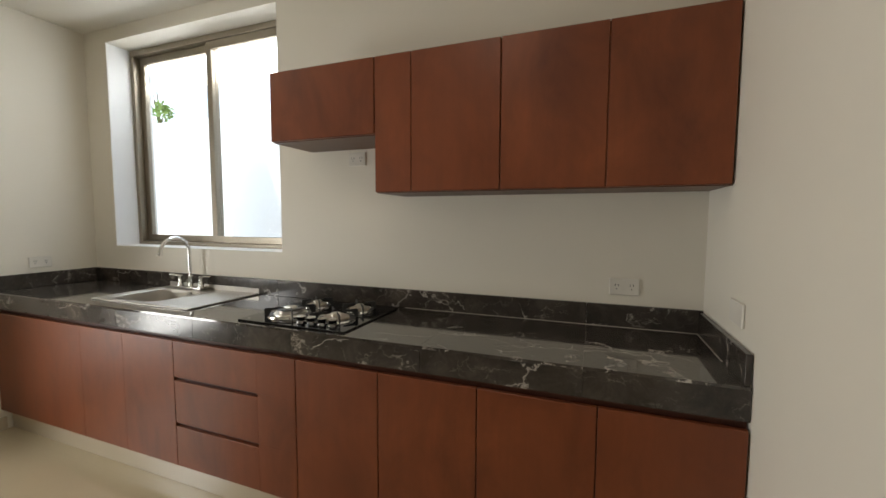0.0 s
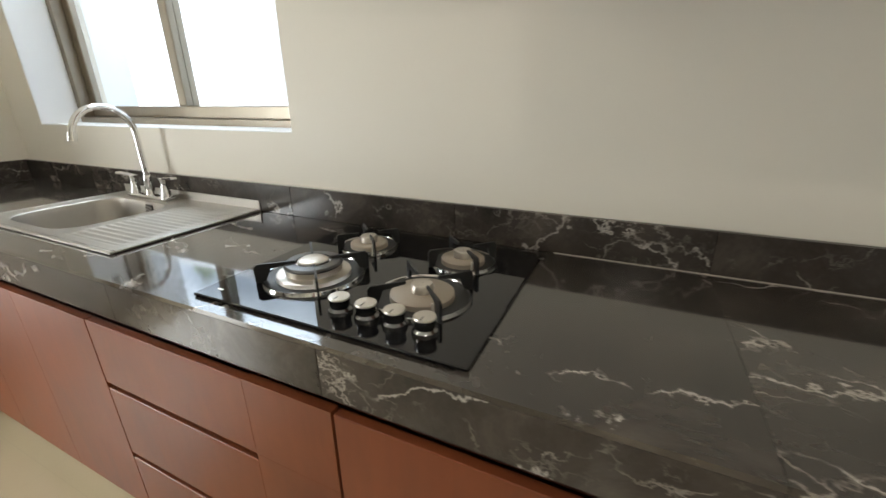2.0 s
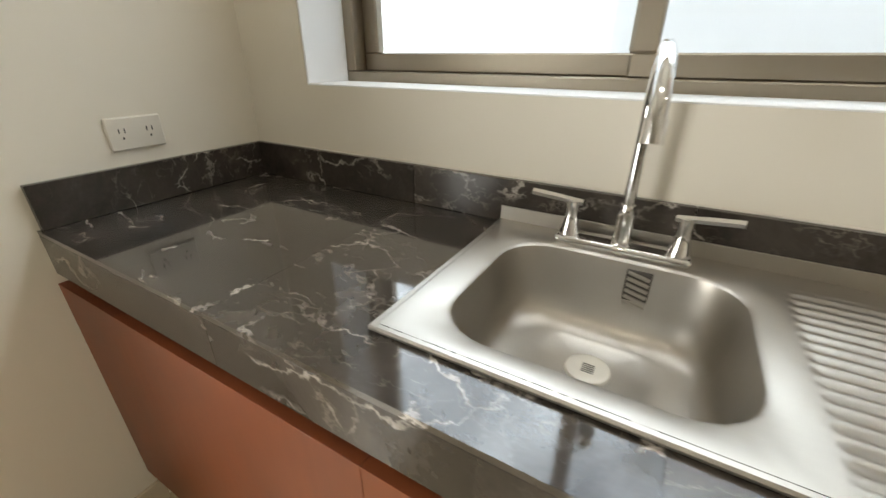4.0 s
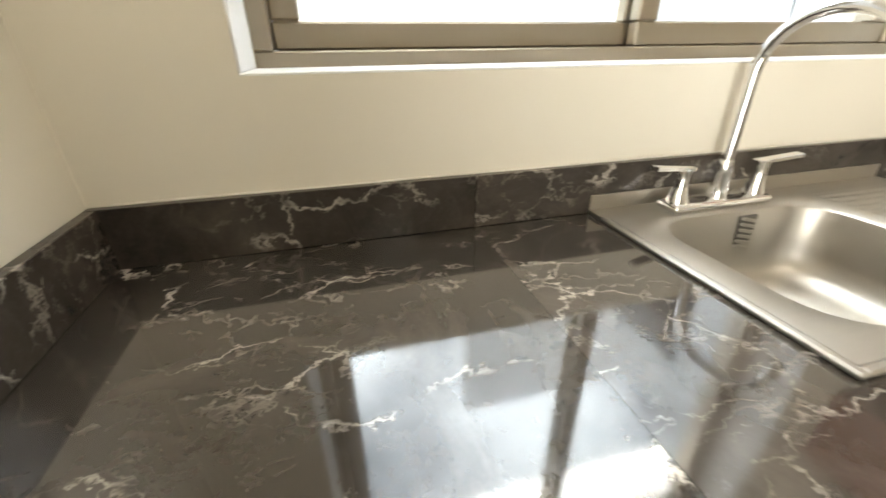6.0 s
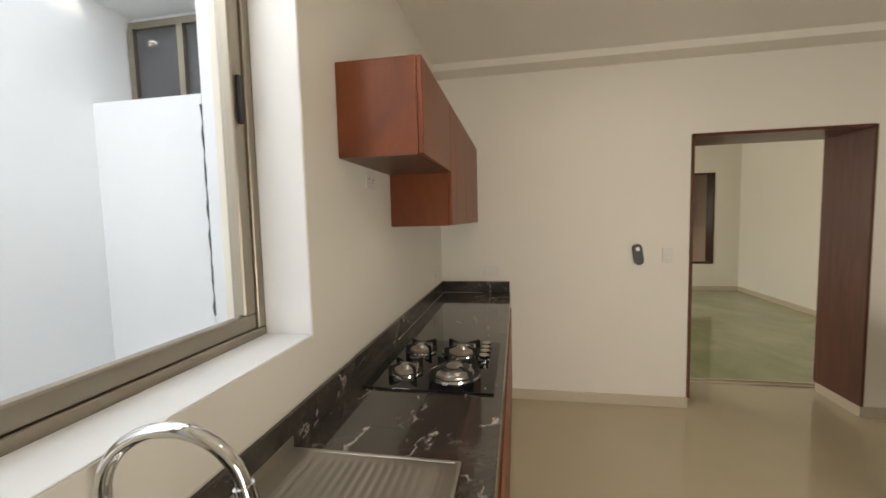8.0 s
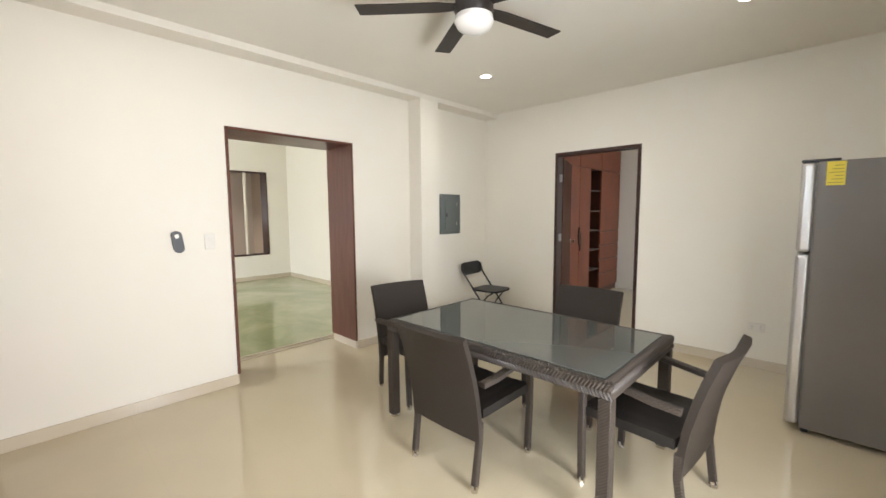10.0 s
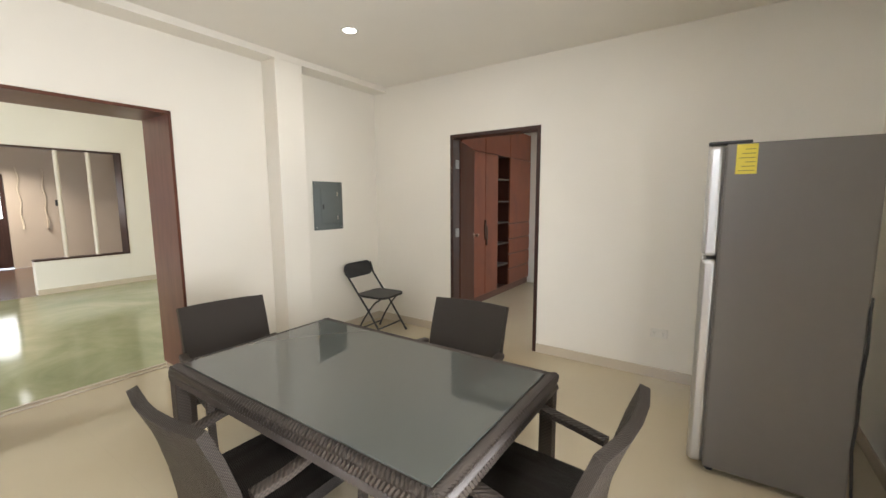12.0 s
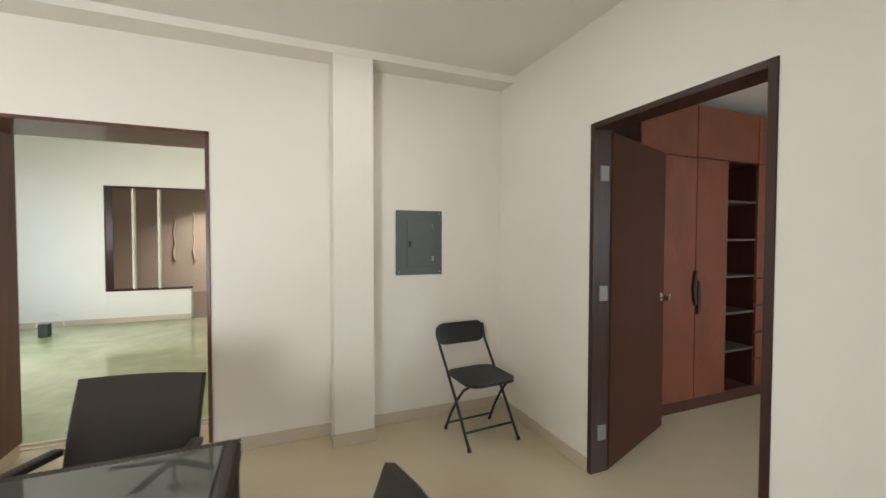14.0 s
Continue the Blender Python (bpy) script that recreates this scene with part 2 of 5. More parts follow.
def pane_glass(name, tint=(1, 1, 1)):
    m = Mat(name, tint, 0.0)
    m.b.inputs["Transmission Weight"].default_value = 1.0
    m.b.inputs["IOR"].default_value = 1.08
    return m.m


def woven(name, c, sx, sz):
    m = Mat(name, c, 0.5)
    v = m.coords((1, 1, 1), False)
    sep = m.n.new("ShaderNodeSeparateXYZ")
    m.l.new(v, sep.inputs[0])
    across = m.math("ADD", sep.outputs[0], sep.outputs[1])
    a = m.math("SINE", m.math("MULTIPLY", across, sx))
    b = m.math("SINE", m.math("MULTIPLY", sep.outputs[2], sz))
    h = m.math("MULTIPLY", a, b)
    fac = m.math("ADD", 0.5, m.math("MULTIPLY", h, 0.5))
    col = m.mix(fac, tuple(x * 0.45 for x in c), tuple(x * 1.4 for x in c))
    m.set(Base_Color=col, Roughness=0.5, Specular_IOR_Level=0.3)
    m.bump(fac, 0.7, 0.003)
    return m.m


WHITE = plaster("white_wall_paint", (0.80, 0.760, 0.672))
CEILING = plaster("ceiling_paint", (0.80, 0.765, 0.69))
HALLWHITE = plaster("hall_wall_paint", (0.80, 0.765, 0.68))
TAN = plaster("tan_wall_paint", (0.50, 0.415, 0.325))
OUTWHITE = plaster("outdoor_white_paint", (0.82, 0.835, 0.85))
CABINET = stained("cabinet_wood", (0.108, 0.026, 0.0095), (0.268, 0.072, 0.0245), 0.4)
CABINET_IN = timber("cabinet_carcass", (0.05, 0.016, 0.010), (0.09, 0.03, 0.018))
DARKWOOD = timber("dark_stained_wood", (0.024, 0.010, 0.007), (0.068, 0.028, 0.018), 0.36, coat=0.06)
DOORWOOD = stained("dark_door_veneer", (0.050, 0.018, 0.010), (0.084, 0.032, 0.018), 0.12)
REVEAL = plaster("bright_white_paint", (0.86, 0.87, 0.88))
POSTPAINT = plaster("cream_post_paint", (0.66, 0.60, 0.50))
JAMBWOOD = timber("jamb_wood", (0.078, 0.027, 0.017), (0.172, 0.067, 0.042), 0.30, coat=0.1)
CLOSETWOOD = stained("closet_wood", (0.115, 0.032, 0.016), (0.21, 0.064, 0.030), 0.3)
MARBLE = marble("dark_veined_marble_tile")
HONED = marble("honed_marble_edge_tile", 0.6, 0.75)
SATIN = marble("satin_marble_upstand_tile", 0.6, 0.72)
GROUT = plain("grey_grout", (0.13, 0.115, 0.10), 0.8)
FLOORT = polished_tile("polished_beige_tile", (0.555, 0.475, 0.330), (0.36, 0.31, 0.24), 0.60, 0.028)
BASET = polished_tile("beige_skirting_tile", (0.60, 0.52, 0.40), (0.42, 0.37, 0.29), 0.60, 0.18)
STEEL = metal("brushed_steel", (0.46, 0.435, 0.395), 0.38, (4, 130, 130))
CHROME = metal("chrome", (0.82, 0.82, 0.82), 0.08)
BRONZE = metal("bronze_aluminium", (0.37, 0.325, 0.262), 0.42, (60, 60, 3))
BLACKGLASS = Mat("black_cooktop_glass", (0.004, 0.004, 0.005), 0.04).m
IRON = plain("black_cast_iron", (0.012, 0.012, 0.012), 0.45)
WHITEPLASTIC = plain("white_plastic", (0.73, 0.70, 0.635), 0.35)
BLACKPLASTIC = plain("black_plastic", (0.014, 0.014, 0.015), 0.4)
GREYPANEL = plain("grey_green_enamel", (0.10, 0.115, 0.105), 0.4)
RATTAN = woven("dark_woven_rattan", (0.050, 0.039, 0.031), 330, 420)
SEATCLOTH = woven("black_seat_weave", (0.016, 0.013, 0.011), 700, 700)
MESHCLOTH = woven("dark_chair_weave", (0.036, 0.028, 0.022), 700, 700)
GLASS = pane_glass("window_glass")
TABLEGLASS = Mat("grey_table_glass", (0.095, 0.102, 0.092), 0.02).set(Specular_IOR_Level=0.8).m
SILVER = metal("silver_fridge_edge", (0.60, 0.595, 0.58), 0.36)
FRIDGEGREY = plain("grey_fridge_paint", (0.160, 0.145, 0.128), 0.36, 0.05)
YELLOW = plain("yellow_label", (0.75, 0.62, 0.06), 0.5)
LIT = glow("lit_downlight", (1.0, 0.97, 0.92), 6.0)
OPAL = plain("opal_glass", (0.82, 0.80, 0.76), 0.25, 0.02)
FANBLADE = timber("dark_fan_blade", (0.014, 0.010, 0.009), (0.036, 0.026, 0.022), 0.4)
BRASS = metal("satin_nickel", (0.60, 0.57, 0.52), 0.25)


# ---------------------------------------------------------------- building helpers
def box(bm, x0, x1, y0, y1, z0, z1, bevel=0.0, seg=1):
    r = bmesh.ops.create_cube(bm, size=1.0)
    vs = r["verts"]
    bmesh.ops.scale(bm, vec=(x1 - x0, y1 - y0, z1 - z0), verts=vs)
    bmesh.ops.translate(bm, vec=((x0 + x1) / 2, (y0 + y1) / 2, (z0 + z1) / 2), verts=vs)
    if bevel:
        es = list({e for v in vs for e in v.link_edges})
        bmesh.ops.bevel(bm, geom=es, offset=bevel, segments=seg, affect="EDGES", profile=0.5)
    return bm


def nbm(*args, **kw):
    bm = bmesh.new()
    if args:
        box(bm, *args, **kw)
    return bm


def cyl(bm, p0, p1, r0, r1=None, n=20):
    p0, p1 = Vector(p0), Vector(p1)
    d = p1 - p0
    m = Matrix.Translation((p0 + p1) / 2) @ d.to_track_quat("Z", "Y").to_matrix().to_4x4()
    bmesh.ops.create_cone(bm, cap_ends=True, segments=n, radius1=r0, radius2=r0 if r1 is None else r1, depth=d.length, matrix=m)
    return bm


def tube(bm, pts, r, n=10, caps=True):
    """A round tube along a line of points."""
    pts = [Vector(p) for p in pts]
    rings, ref = [], None
    for i, p in enumerate(pts):
        t = (pts[min(i + 1, len(pts) - 1)] - pts[max(i - 1, 0)]).normalized()
        if ref is None:
            ref = t.orthogonal().normalized()
        ref = (ref - t * ref.dot(t)).normalized()
        side = t.cross(ref)
        rr = r[i] if isinstance(r, (list, tuple)) else r
        rings.append([bm.verts.new(p + (ref * math.cos(2 * math.pi * k / n) + side * math.sin(2 * math.pi * k / n)) * rr) for k in range(n)])
    for a, b in zip(rings, rings[1:]):
        for k in range(n):
            bm.faces.new((a[k], a[(k + 1) % n], b[(k + 1) % n], b[k]))
    if caps:
        bm.faces.new(rings[0][::-1])
        bm.faces.new(rings[-1])
    return bm


def lathe(bm, profile, centre=(0, 0, 0), n=28):
    """Turns (radius, z) points round the z axis."""
    c = Vector(centre)
    rings = []
    for r, z in profile:
        if r < 1e-5:
            rings.append([bm.verts.new(c + Vector((0, 0, z)))])
        else:
            rings.append([bm.verts.new(c + Vector((r * math.cos(2 * math.pi * k / n), r * math.sin(2 * math.pi * k / n), z))) for k in range(n)])
    for a, b in zip(rings, rings[1:]):
        for k in range(n):
            q = [a[k % len(a)], a[(k + 1) % len(a)], b[(k + 1) % len(b)], b[k % len(b)]]
            q = list(dict.fromkeys(q))
            if len(q) > 2:
                bm.faces.new(q)
    return bm


def beam_tube(bm, pts, w, h):
    """A flat bar of w by h along points."""
    pts = [Vector(p) for p in pts]
    rings = []
    for i, p in enumerate(pts):
        t = (pts[min(i + 1, len(pts) - 1)] - pts[max(i - 1, 0)]).normalized()
        side = t.cross(Vector((0, 0, 1))) if abs(t.z) < 0.95 else Vector((1, 0, 0))
        side.normalize()
        up = side.cross(t).normalized()
        c = 0.25
        prof = [(-1, -1 + c), (-1 + c, -1), (1 - c, -1), (1, -1 + c), (1, 1 - c), (1 - c, 1), (-1 + c, 1), (-1, 1 - c)]
        rings.append([bm.verts.new(p + side * a * w / 2 + up * b * h / 2) for a, b in prof])
    for a, b in zip(rings, rings[1:]):
        for k in range(8):
            bm.faces.new((a[k], a[(k + 1) % 8], b[(k + 1) % 8], b[k]))
    bm.faces.new(rings[0][::-1])
    bm.faces.new(rings[-1])
    return bm


def slab(bm, outline, z0, z1):
    """An upright prism over a closed outline of (x, y)."""
    lo = [bm.verts.new((x, y, z0)) for x, y in outline]
    hi = [bm.verts.new((x, y, z1)) for x, y in outline]
    n = len(outline)
    bm.faces.new(lo[::-1])
    bm.faces.new(hi)
    for i in range(n):
        bm.faces.new((lo[i], lo[(i + 1) % n], hi[(i + 1) % n], hi[i]))
    return bm


def mesh(name, bm, material, smooth=False):
    bmesh.ops.recalc_face_normals(bm, faces=bm.faces[:])
    me = bpy.data.meshes.new(name)
    bm.to_mesh(me)
    bm.free()
    me.materials.append(material)
    if smooth:
        me.polygons.foreach_set("use_smooth", [True] * len(me.polygons))
        me.set_sharp_from_angle(angle=radians(40))
    return me


def part(name, bm, material, parent, label="", smooth=False, at=None):
    ob = new(name, mesh(name, bm, material, smooth))
    ob.parent = parent
    if at is not None:
        ob.matrix_basis = at
    if label:
        ob["label"] = label
    return ob


def thing(name, label, category, at=None, group=""):
    ob = new(name)
    ob.empty_display_size = 0.1
    if at is not None:
        ob.matrix_basis = at
    return tagged(ob, label, category, group)


def solid(name, bm, material, label, category, group="", kind="", smooth=False):
    ob = new(name, mesh(name, bm, material, smooth))
    return tagged(ob, label, category, group, kind)


def structure(name, bm, material, label, category):
    return solid(name, bm, material, label, category, kind="structure")


# ---------------------------------------------------------------- the large structure
structure("floor", nbm(WEST2 - 0.2, 0.62, SOUTH - 3.2, 0.0, -0.12, 0.0), FLOORT, "polished beige porcelain tile floor with faint joints", "floor")

bm = nbm(WEST2 - 0.2, WIN_L, 0.0, WALL_N, 0.0, CEIL + 0.3)
box(bm, WIN_R, 0.0, 0.0, WALL_N, 0.0, CEIL + 0.3)
box(bm, WIN_L, WIN_R, 0.0, WALL_N, 0.0, WIN_B)
box(bm, WIN_L, WIN_R, 0.0, WALL_N, WIN_T, CEIL + 0.3)
structure("wall_north", bm, WHITE, "off-white painted plaster wall with deep window recess", "wall")

bm = nbm(0.0, OP_D, OP_N, WALL_N, 0.0, CEIL + 0.3)
box(bm, 0.0, OP_D, SOUTH, OP_S, 0.0, CEIL + 0.3)
box(bm, 0.0, OP_D, OP_S, OP_N, OP_Z, CEIL + 0.3)
structure("wall_east", bm, WHITE, "off-white painted plaster wall with wide wood-lined opening", "wall")

bm = nbm(WEST2 - 0.2, DR_W, SOUTH - 0.13, SOUTH, 0.0, CEIL + 0.3)
box(bm, DR_E, OP_D, SOUTH - 0.13, SOUTH, 0.0, CEIL + 0.3)
box(bm, DR_W, DR_E, SOUTH - 0.13, SOUTH, DR_Z, CEIL + 0.3)
structure("wall_south", bm, WHITE, "off-white painted plaster wall with bedroom doorway", "wall")

PD_S, PD_N, PD_Z = -2.60, -1.30, 2.10     # patio door
bm = nbm(WEST - 0.22, WEST, STEP, PD_S, 0.0, CEIL)
box(bm, WEST - 0.22, WEST, PD_N, 0.0, 0.0, CEIL)
box(bm, WEST - 0.22, WEST, PD_S, PD_N, PD_Z, CEIL)
box(bm, WEST2 - 0.2, WEST2, SOUTH, STEP, 0.0, CEIL)
structure("wall_west", bm, WHITE, "off-white painted plaster wall with a stepped corner", "wall")

bm = nbm(-6.2, -6.05, -4.6, 0.5, -0.04, 3.0)
box(bm, -6.05, WEST2 - 0.2, -4.6, -4.45, -0.04, 3.0)
box(bm, -6.05, WEST2 - 0.2, 0.30, 0.45, -0.04, 3.0)
structure("porch_wall", bm, WHITE, "plain white wall round the porch", "wall")
structure("porch_roof", nbm(-6.2, WEST2 - 0.2, -4.6, 0.45, 3.0, 3.15), WHITE, "plain white porch roof", "roof")
structure("porch_floor", nbm(-6.05, WEST2 - 0.2, -4.45, 0.30, -0.12, -0.004), FLOORT, "beige tiled porch floor", "floor")
structure("ceiling", nbm(WEST2 - 0.2, 0.0, SOUTH, 0.0, CEIL, CEIL + 0.16), CEILING, "smooth off-white plaster ceiling", "ceiling")

# beam and pilaster on the east wall
BEAM_X, BEAM_Z = -0.20, 2.667
bm = nbm(BEAM_X, 0.0, SOUTH, -0.004, BEAM_Z, CEIL)
structure("trim_beam", bm, WHITE, "shallow white plaster ceiling beam along the wall", "beam")
structure("trim_pilaster", nbm(BEAM_X, 0.0, -4.135, -3.86, 0.0, BEAM_Z, bevel=0.004), WHITE, "white plaster pilaster under the ceiling beam", "pilaster")

# skirting tiles: one run a wall
BB, AH, LEG = 0.085, 0.072, 0.060      # edge width, edge height, leg width


def skirting(n, x0, x1, y0, y1):
    structure("baseboard_%d" % n, nbm(x0, x1, y0, y1, 0.0, BB, bevel=0.002), BASET, "polished beige tile skirting", "baseboard")


skirting(1, -0.012, 0.0, OP_N, -0.56)
skirting(2, -0.012, 0.0, -3.86, OP_S)
skirting(3, BEAM_X - 0.012, BEAM_X, -4.147, -3.848)
skirting(4, -0.012, 0.0, SOUTH, -4.147)
skirting(5, DR_E + 0.0, -0.012, SOUTH, SOUTH + 0.012)
skirting(6, WEST2, DR_W, SOUTH, SOUTH + 0.012)
skirting(7, WEST2, WEST2 + 0.012, SOUTH + 0.012, STEP)
skirting(8, WEST, WEST + 0.012, PD_N, -0.56)
skirting(15, WEST, WEST + 0.012, STEP, PD_S)
skirting(9, 0.0, OP_D, OP_S, OP_S + 0.012)
skirting(10, 0.0, OP_D, OP_N - 0.012, OP_N)

# wood lining of the wide opening
frame_1 = thing("door_frame", "reddish brown wooden lining of a wide opening", "door frame")
frame_1["kind"] = "structure"
part("jamb", nbm(-0.012, OP_D + 0.01, OP_N - 0.022, OP_N, BB, OP_Z, bevel=0.002), JAMBWOOD, frame_1)
part("jamb", nbm(-0.012, OP_D + 0.01, OP_S, OP_S + 0.022, BB, OP_Z, bevel=0.002), JAMBWOOD, frame_1)
part("head", nbm(-0.012, OP_D + 0.01, OP_S, OP_N, OP_Z - 0.022, OP_Z, bevel=0.002), JAMBWOOD, frame_1)

# threshold strips between the beige and the green floor
for n, x0 in enumerate((0.52, 0.595)):
    structure("trim_threshold_%d" % (n + 1), nbm(x0, x0 + 0.022, OP_S + (0.022 if x0 < 0.5 else -0.9), OP_N + 0.9, 0.0, 0.012, bevel=0.003), BASET, "thin pale tile threshold strip", "trim")

# ---------------------------------------------------------------- window in its recess
win = thing("window_1", "bronze aluminium sliding window with clear glass", "window")
win["kind"] = "structure"
FY = 0.160
part("frame_rail", nbm(WIN_L, WIN_R, FY, FY + 0.09, WIN_B, WIN_B + 0.03, bevel=0.003), BRONZE, win)
part("frame_rail", nbm(WIN_L, WIN_R, FY, FY + 0.09, WIN_T - 0.04, WIN_T, bevel=0.003), BRONZE, win)
part("frame_stile", nbm(WIN_L, WIN_L + 0.035, FY, FY + 0.09, WIN_B + 0.03, WIN_T - 0.04, bevel=0.003), BRONZE, win)
part("frame_stile", nbm(WIN_R - 0.035, WIN_R, FY, FY + 0.09, WIN_B + 0.03, WIN_T - 0.04, bevel=0.003), BRONZE, win)
MIDX = -2.957


def sash(x0, x1, y, name, lock):
    s = part(name, nbm(x0, x1, y, y + 0.032, WIN_B + 0.03, WIN_B + 0.078, bevel=0.004), BRONZE, win)
    part("sash_rail", nbm(x0, x1, y, y + 0.032, WIN_T - 0.095, WIN_T - 0.04, bevel=0.004), BRONZE, s)
    part("sash_stile", nbm(x0, x0 + 0.05, y, y + 0.032, WIN_B + 0.078, WIN_T - 0.095, bevel=0.004), BRONZE, s)
    part("sash_stile", nbm(x1 - 0.05, x1, y, y + 0.032, WIN_B + 0.078, WIN_T - 0.095, bevel=0.004), BRONZE, s)
    g = part("pane", nbm(x0 + 0.045, x1 - 0.045, y + 0.013, y + 0.018, WIN_B + 0.073, WIN_T - 0.09), GLASS, s, "clear glass")
    g.visible_shadow = False
    if lock:
        part("latch", nbm(lock - 0.009, lock + 0.009, y - 0.012, y, 1.82, 1.96, bevel=0.003), BLACKPLASTIC, s)


sash(WIN_L + 0.035, MIDX + 0.027, FY + 0.045, "sash", 0)
sash(MIDX - 0.014, WIN_R - 0.035, FY + 0.008, "sash", WIN_R - 0.06)
structure("trim_window_sill", nbm(WIN_L, WIN_R, 0.002, FY, WIN_B, WIN_B + 0.004, bevel=0.0015), REVEAL, "white painted window sill", "window sill")
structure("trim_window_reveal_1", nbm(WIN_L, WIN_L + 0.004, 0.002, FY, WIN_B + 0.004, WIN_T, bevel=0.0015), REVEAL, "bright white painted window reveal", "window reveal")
structure("trim_window_reveal_2", nbm(WIN_R - 0.004, WIN_R, 0.002, FY, WIN_B + 0.004, WIN_T, bevel=0.0015), REVEAL, "bright white painted window reveal", "window reveal")

# ---------------------------------------------------------------- courtyard outside the window
CN, CE = 2.3, -0.93
structure("ground", nbm(-60, 60, WALL_N, 60, -0.2, -0.04), plain("pale_concrete", (0.45, 0.44, 0.42), 0.8), "pale concrete ground outside", "ground")
structure("yard_wall_north", nbm(-5.2, CE + 0.4, CN, CN + 0.15, -0.04, 2.82), OUTWHITE, "white painted courtyard wall", "wall")
structure("yard_wall_far", nbm(-9.5, -5.2, CN + 0.2, CN + 0.35, -0.04, 2.86), OUTWHITE, "white painted boundary wall", "wall")
structure("yard_wall_tall", nbm(-2.6, 1.2, CN, CN + 0.15, 2.82, 4.2), OUTWHITE, "white painted house wall above the courtyard", "wall")
structure("yard_wall_east", nbm(CE, CE + 0.33, 1.43, CN, -0.04, 2.40), OUTWHITE, "white painted low courtyard wall", "wall")
structure("yard_pier", nbm(CE - 0.012, 0.0, WALL_N, 1.415, -0.04, 4.2), OUTWHITE, "white painted pier beside the window", "wall")
structure("yard_back_wall", nbm(-0.58, -0.45, 1.415, CN, -0.04, 4.2), OUTWHITE, "white painted recessed wall", "wall")
bm = bmesh.new()
tube(bm, [(CE - 0.010, 1.424 + 0.004 * math.sin(k * 2.3), 0.9 + k * 0.062) for k in range(24)], [0.006 + 0.004 * math.sin(k * 1.7) for k in range(24)], 6)
structure("trim_joint", bm, plain("dark_joint_sealant", (0.10, 0.10, 0.11), 0.7), "uneven dark joint between two outdoor walls", "trim")
structure("yard_soffit", nbm(CE - 0.05, -0.58, 1.415, CN, 3.13, 3.25), OUTWHITE, "white painted soffit over a recess", "soffit")
structure("yard_wall_west", nbm(-5.9, -5.07, WALL_N, 1.2, -0.04, 4.0), OUTWHITE, "white painted house corner", "wall")
# unseen mass added over the kitchen, its height set to keep sun off the yard
structure("upper_storey", nbm(WEST2 - 0.2, 0.4, SOUTH - 3.2, WALL_N - 0.005, CEIL + 0.45, 6.3), OUTWHITE, "plain white unseen mass added above the roof to shade the courtyard", "wall")
structure("roof_slab", nbm(WEST2 - 0.3, 0.5, SOUTH - 3.3, WALL_N, CEIL + 0.3, CEIL + 0.45), OUTWHITE, "flat concrete roof slab", "roof")
ow = thing("window_2", "small bronze aluminium window in a recess outside", "window")
ow["kind"] = "structure"
oy0, oy1, oz0, oz1 = 1.62, 2.285, 2.41, 3.08
part("frame_rail", nbm(-0.63, -0.58, oy0, oy1, oz0, oz0 + 0.05), BRONZE, ow)
part("frame_rail", nbm(-0.63, -0.58, oy0, oy1, oz1 - 0.05, oz1), BRONZE, ow)
for yy in (oy0, 1.80, oy1 - 0.05):
    part("frame_stile", nbm(-0.64, -0.58, yy, yy + 0.05, oz0 + 0.05, oz1 - 0.05), BRONZE, ow)
part("pane", nbm(-0.605, -0.595, oy0 + 0.05, oy1 - 0.05, oz0 + 0.05, oz1 - 0.05), plain("dark_window_glass", (0.10, 0.10, 0.105), 0.08), ow)


def foliage(name, centre, radius, count, seed, label):
    rnd = random.Random(seed)
    t = thing(name, label, "shrub", Matrix.Translation(centre))
    stem = bmesh.new()
    tube(stem, [(0, 0, -centre[2] - 0.1), (0.04, 0.02, -1.2), (0, 0, -0.2)], [0.05, 0.04, 0.02], 8)
    for k in range(7):
        a = k * 0.9
        tube(stem, [(0, 0, -0.5 + 0.05 * k), (0.4 * radius * math.cos(a), 0.4 * radius * math.sin(a), 0.1 * k - 0.2)], [0.02, 0.008], 6)
    part("trunk", stem, plain("bark", (0.12, 0.09, 0.06), 0.8), t)
    bm = bmesh.new()
    for k in range(count):
        d = Vector((rnd.gauss(0, 1), rnd.gauss(0, 1), rnd.gauss(0, 0.8))).normalized() * radius * rnd.uniform(0.35, 1.0)
        if noise.noise(d * 3.0) < -0.15:
            continue
        u = Vector((rnd.gauss(0, 1), rnd.gauss(0, 1), rnd.gauss(0, 1))).normalized()
        w = u.orthogonal().normalized()
        s = rnd.uniform(0.03, 0.07)
        q = [d, d + u * s + w * s * 0.35, d + u * s * 2, d + u * s - w * s * 0.35]
        bm.faces.new([bm.verts.new(p) for p in q])
    part("crown", bm, plain("leaf_green", (0.17, 0.26, 0.06), 0.5, 0.4, 5), t, "bright green leaves")
    return t


foliage("garden_shrub", (-7.8, 3.15, 3.27), 0.21, 260, 3, "leafy green shrub behind the boundary wall")

# ---------------------------------------------------------------- hall with the green floor, and the entry beyond
gm = Mat("polished_green_floor", (0.20, 0.25, 0.12), 0.12)
gv = gm.coords()
gc = gm.ramp(gm.noise(1.1, 6, 0.62, gv, 0.8), [(0.25, (0.215, 0.230, 0.115)), (0.5, (0.345, 0.355, 0.205)), (0.75, (0.475, 0.475, 0.315))])
gc = gm.mix(gm.math("MULTIPLY", gm.noise(9, 5, 0.6, gv), 0.35), gc, (0.23, 0.255, 0.12))
gm.set(Base_Color=gc, Roughness=gm.math("ADD", 0.03, gm.math("MULTIPLY", gm.noise(2.5, 3, 0.5, gv), 0.13)))
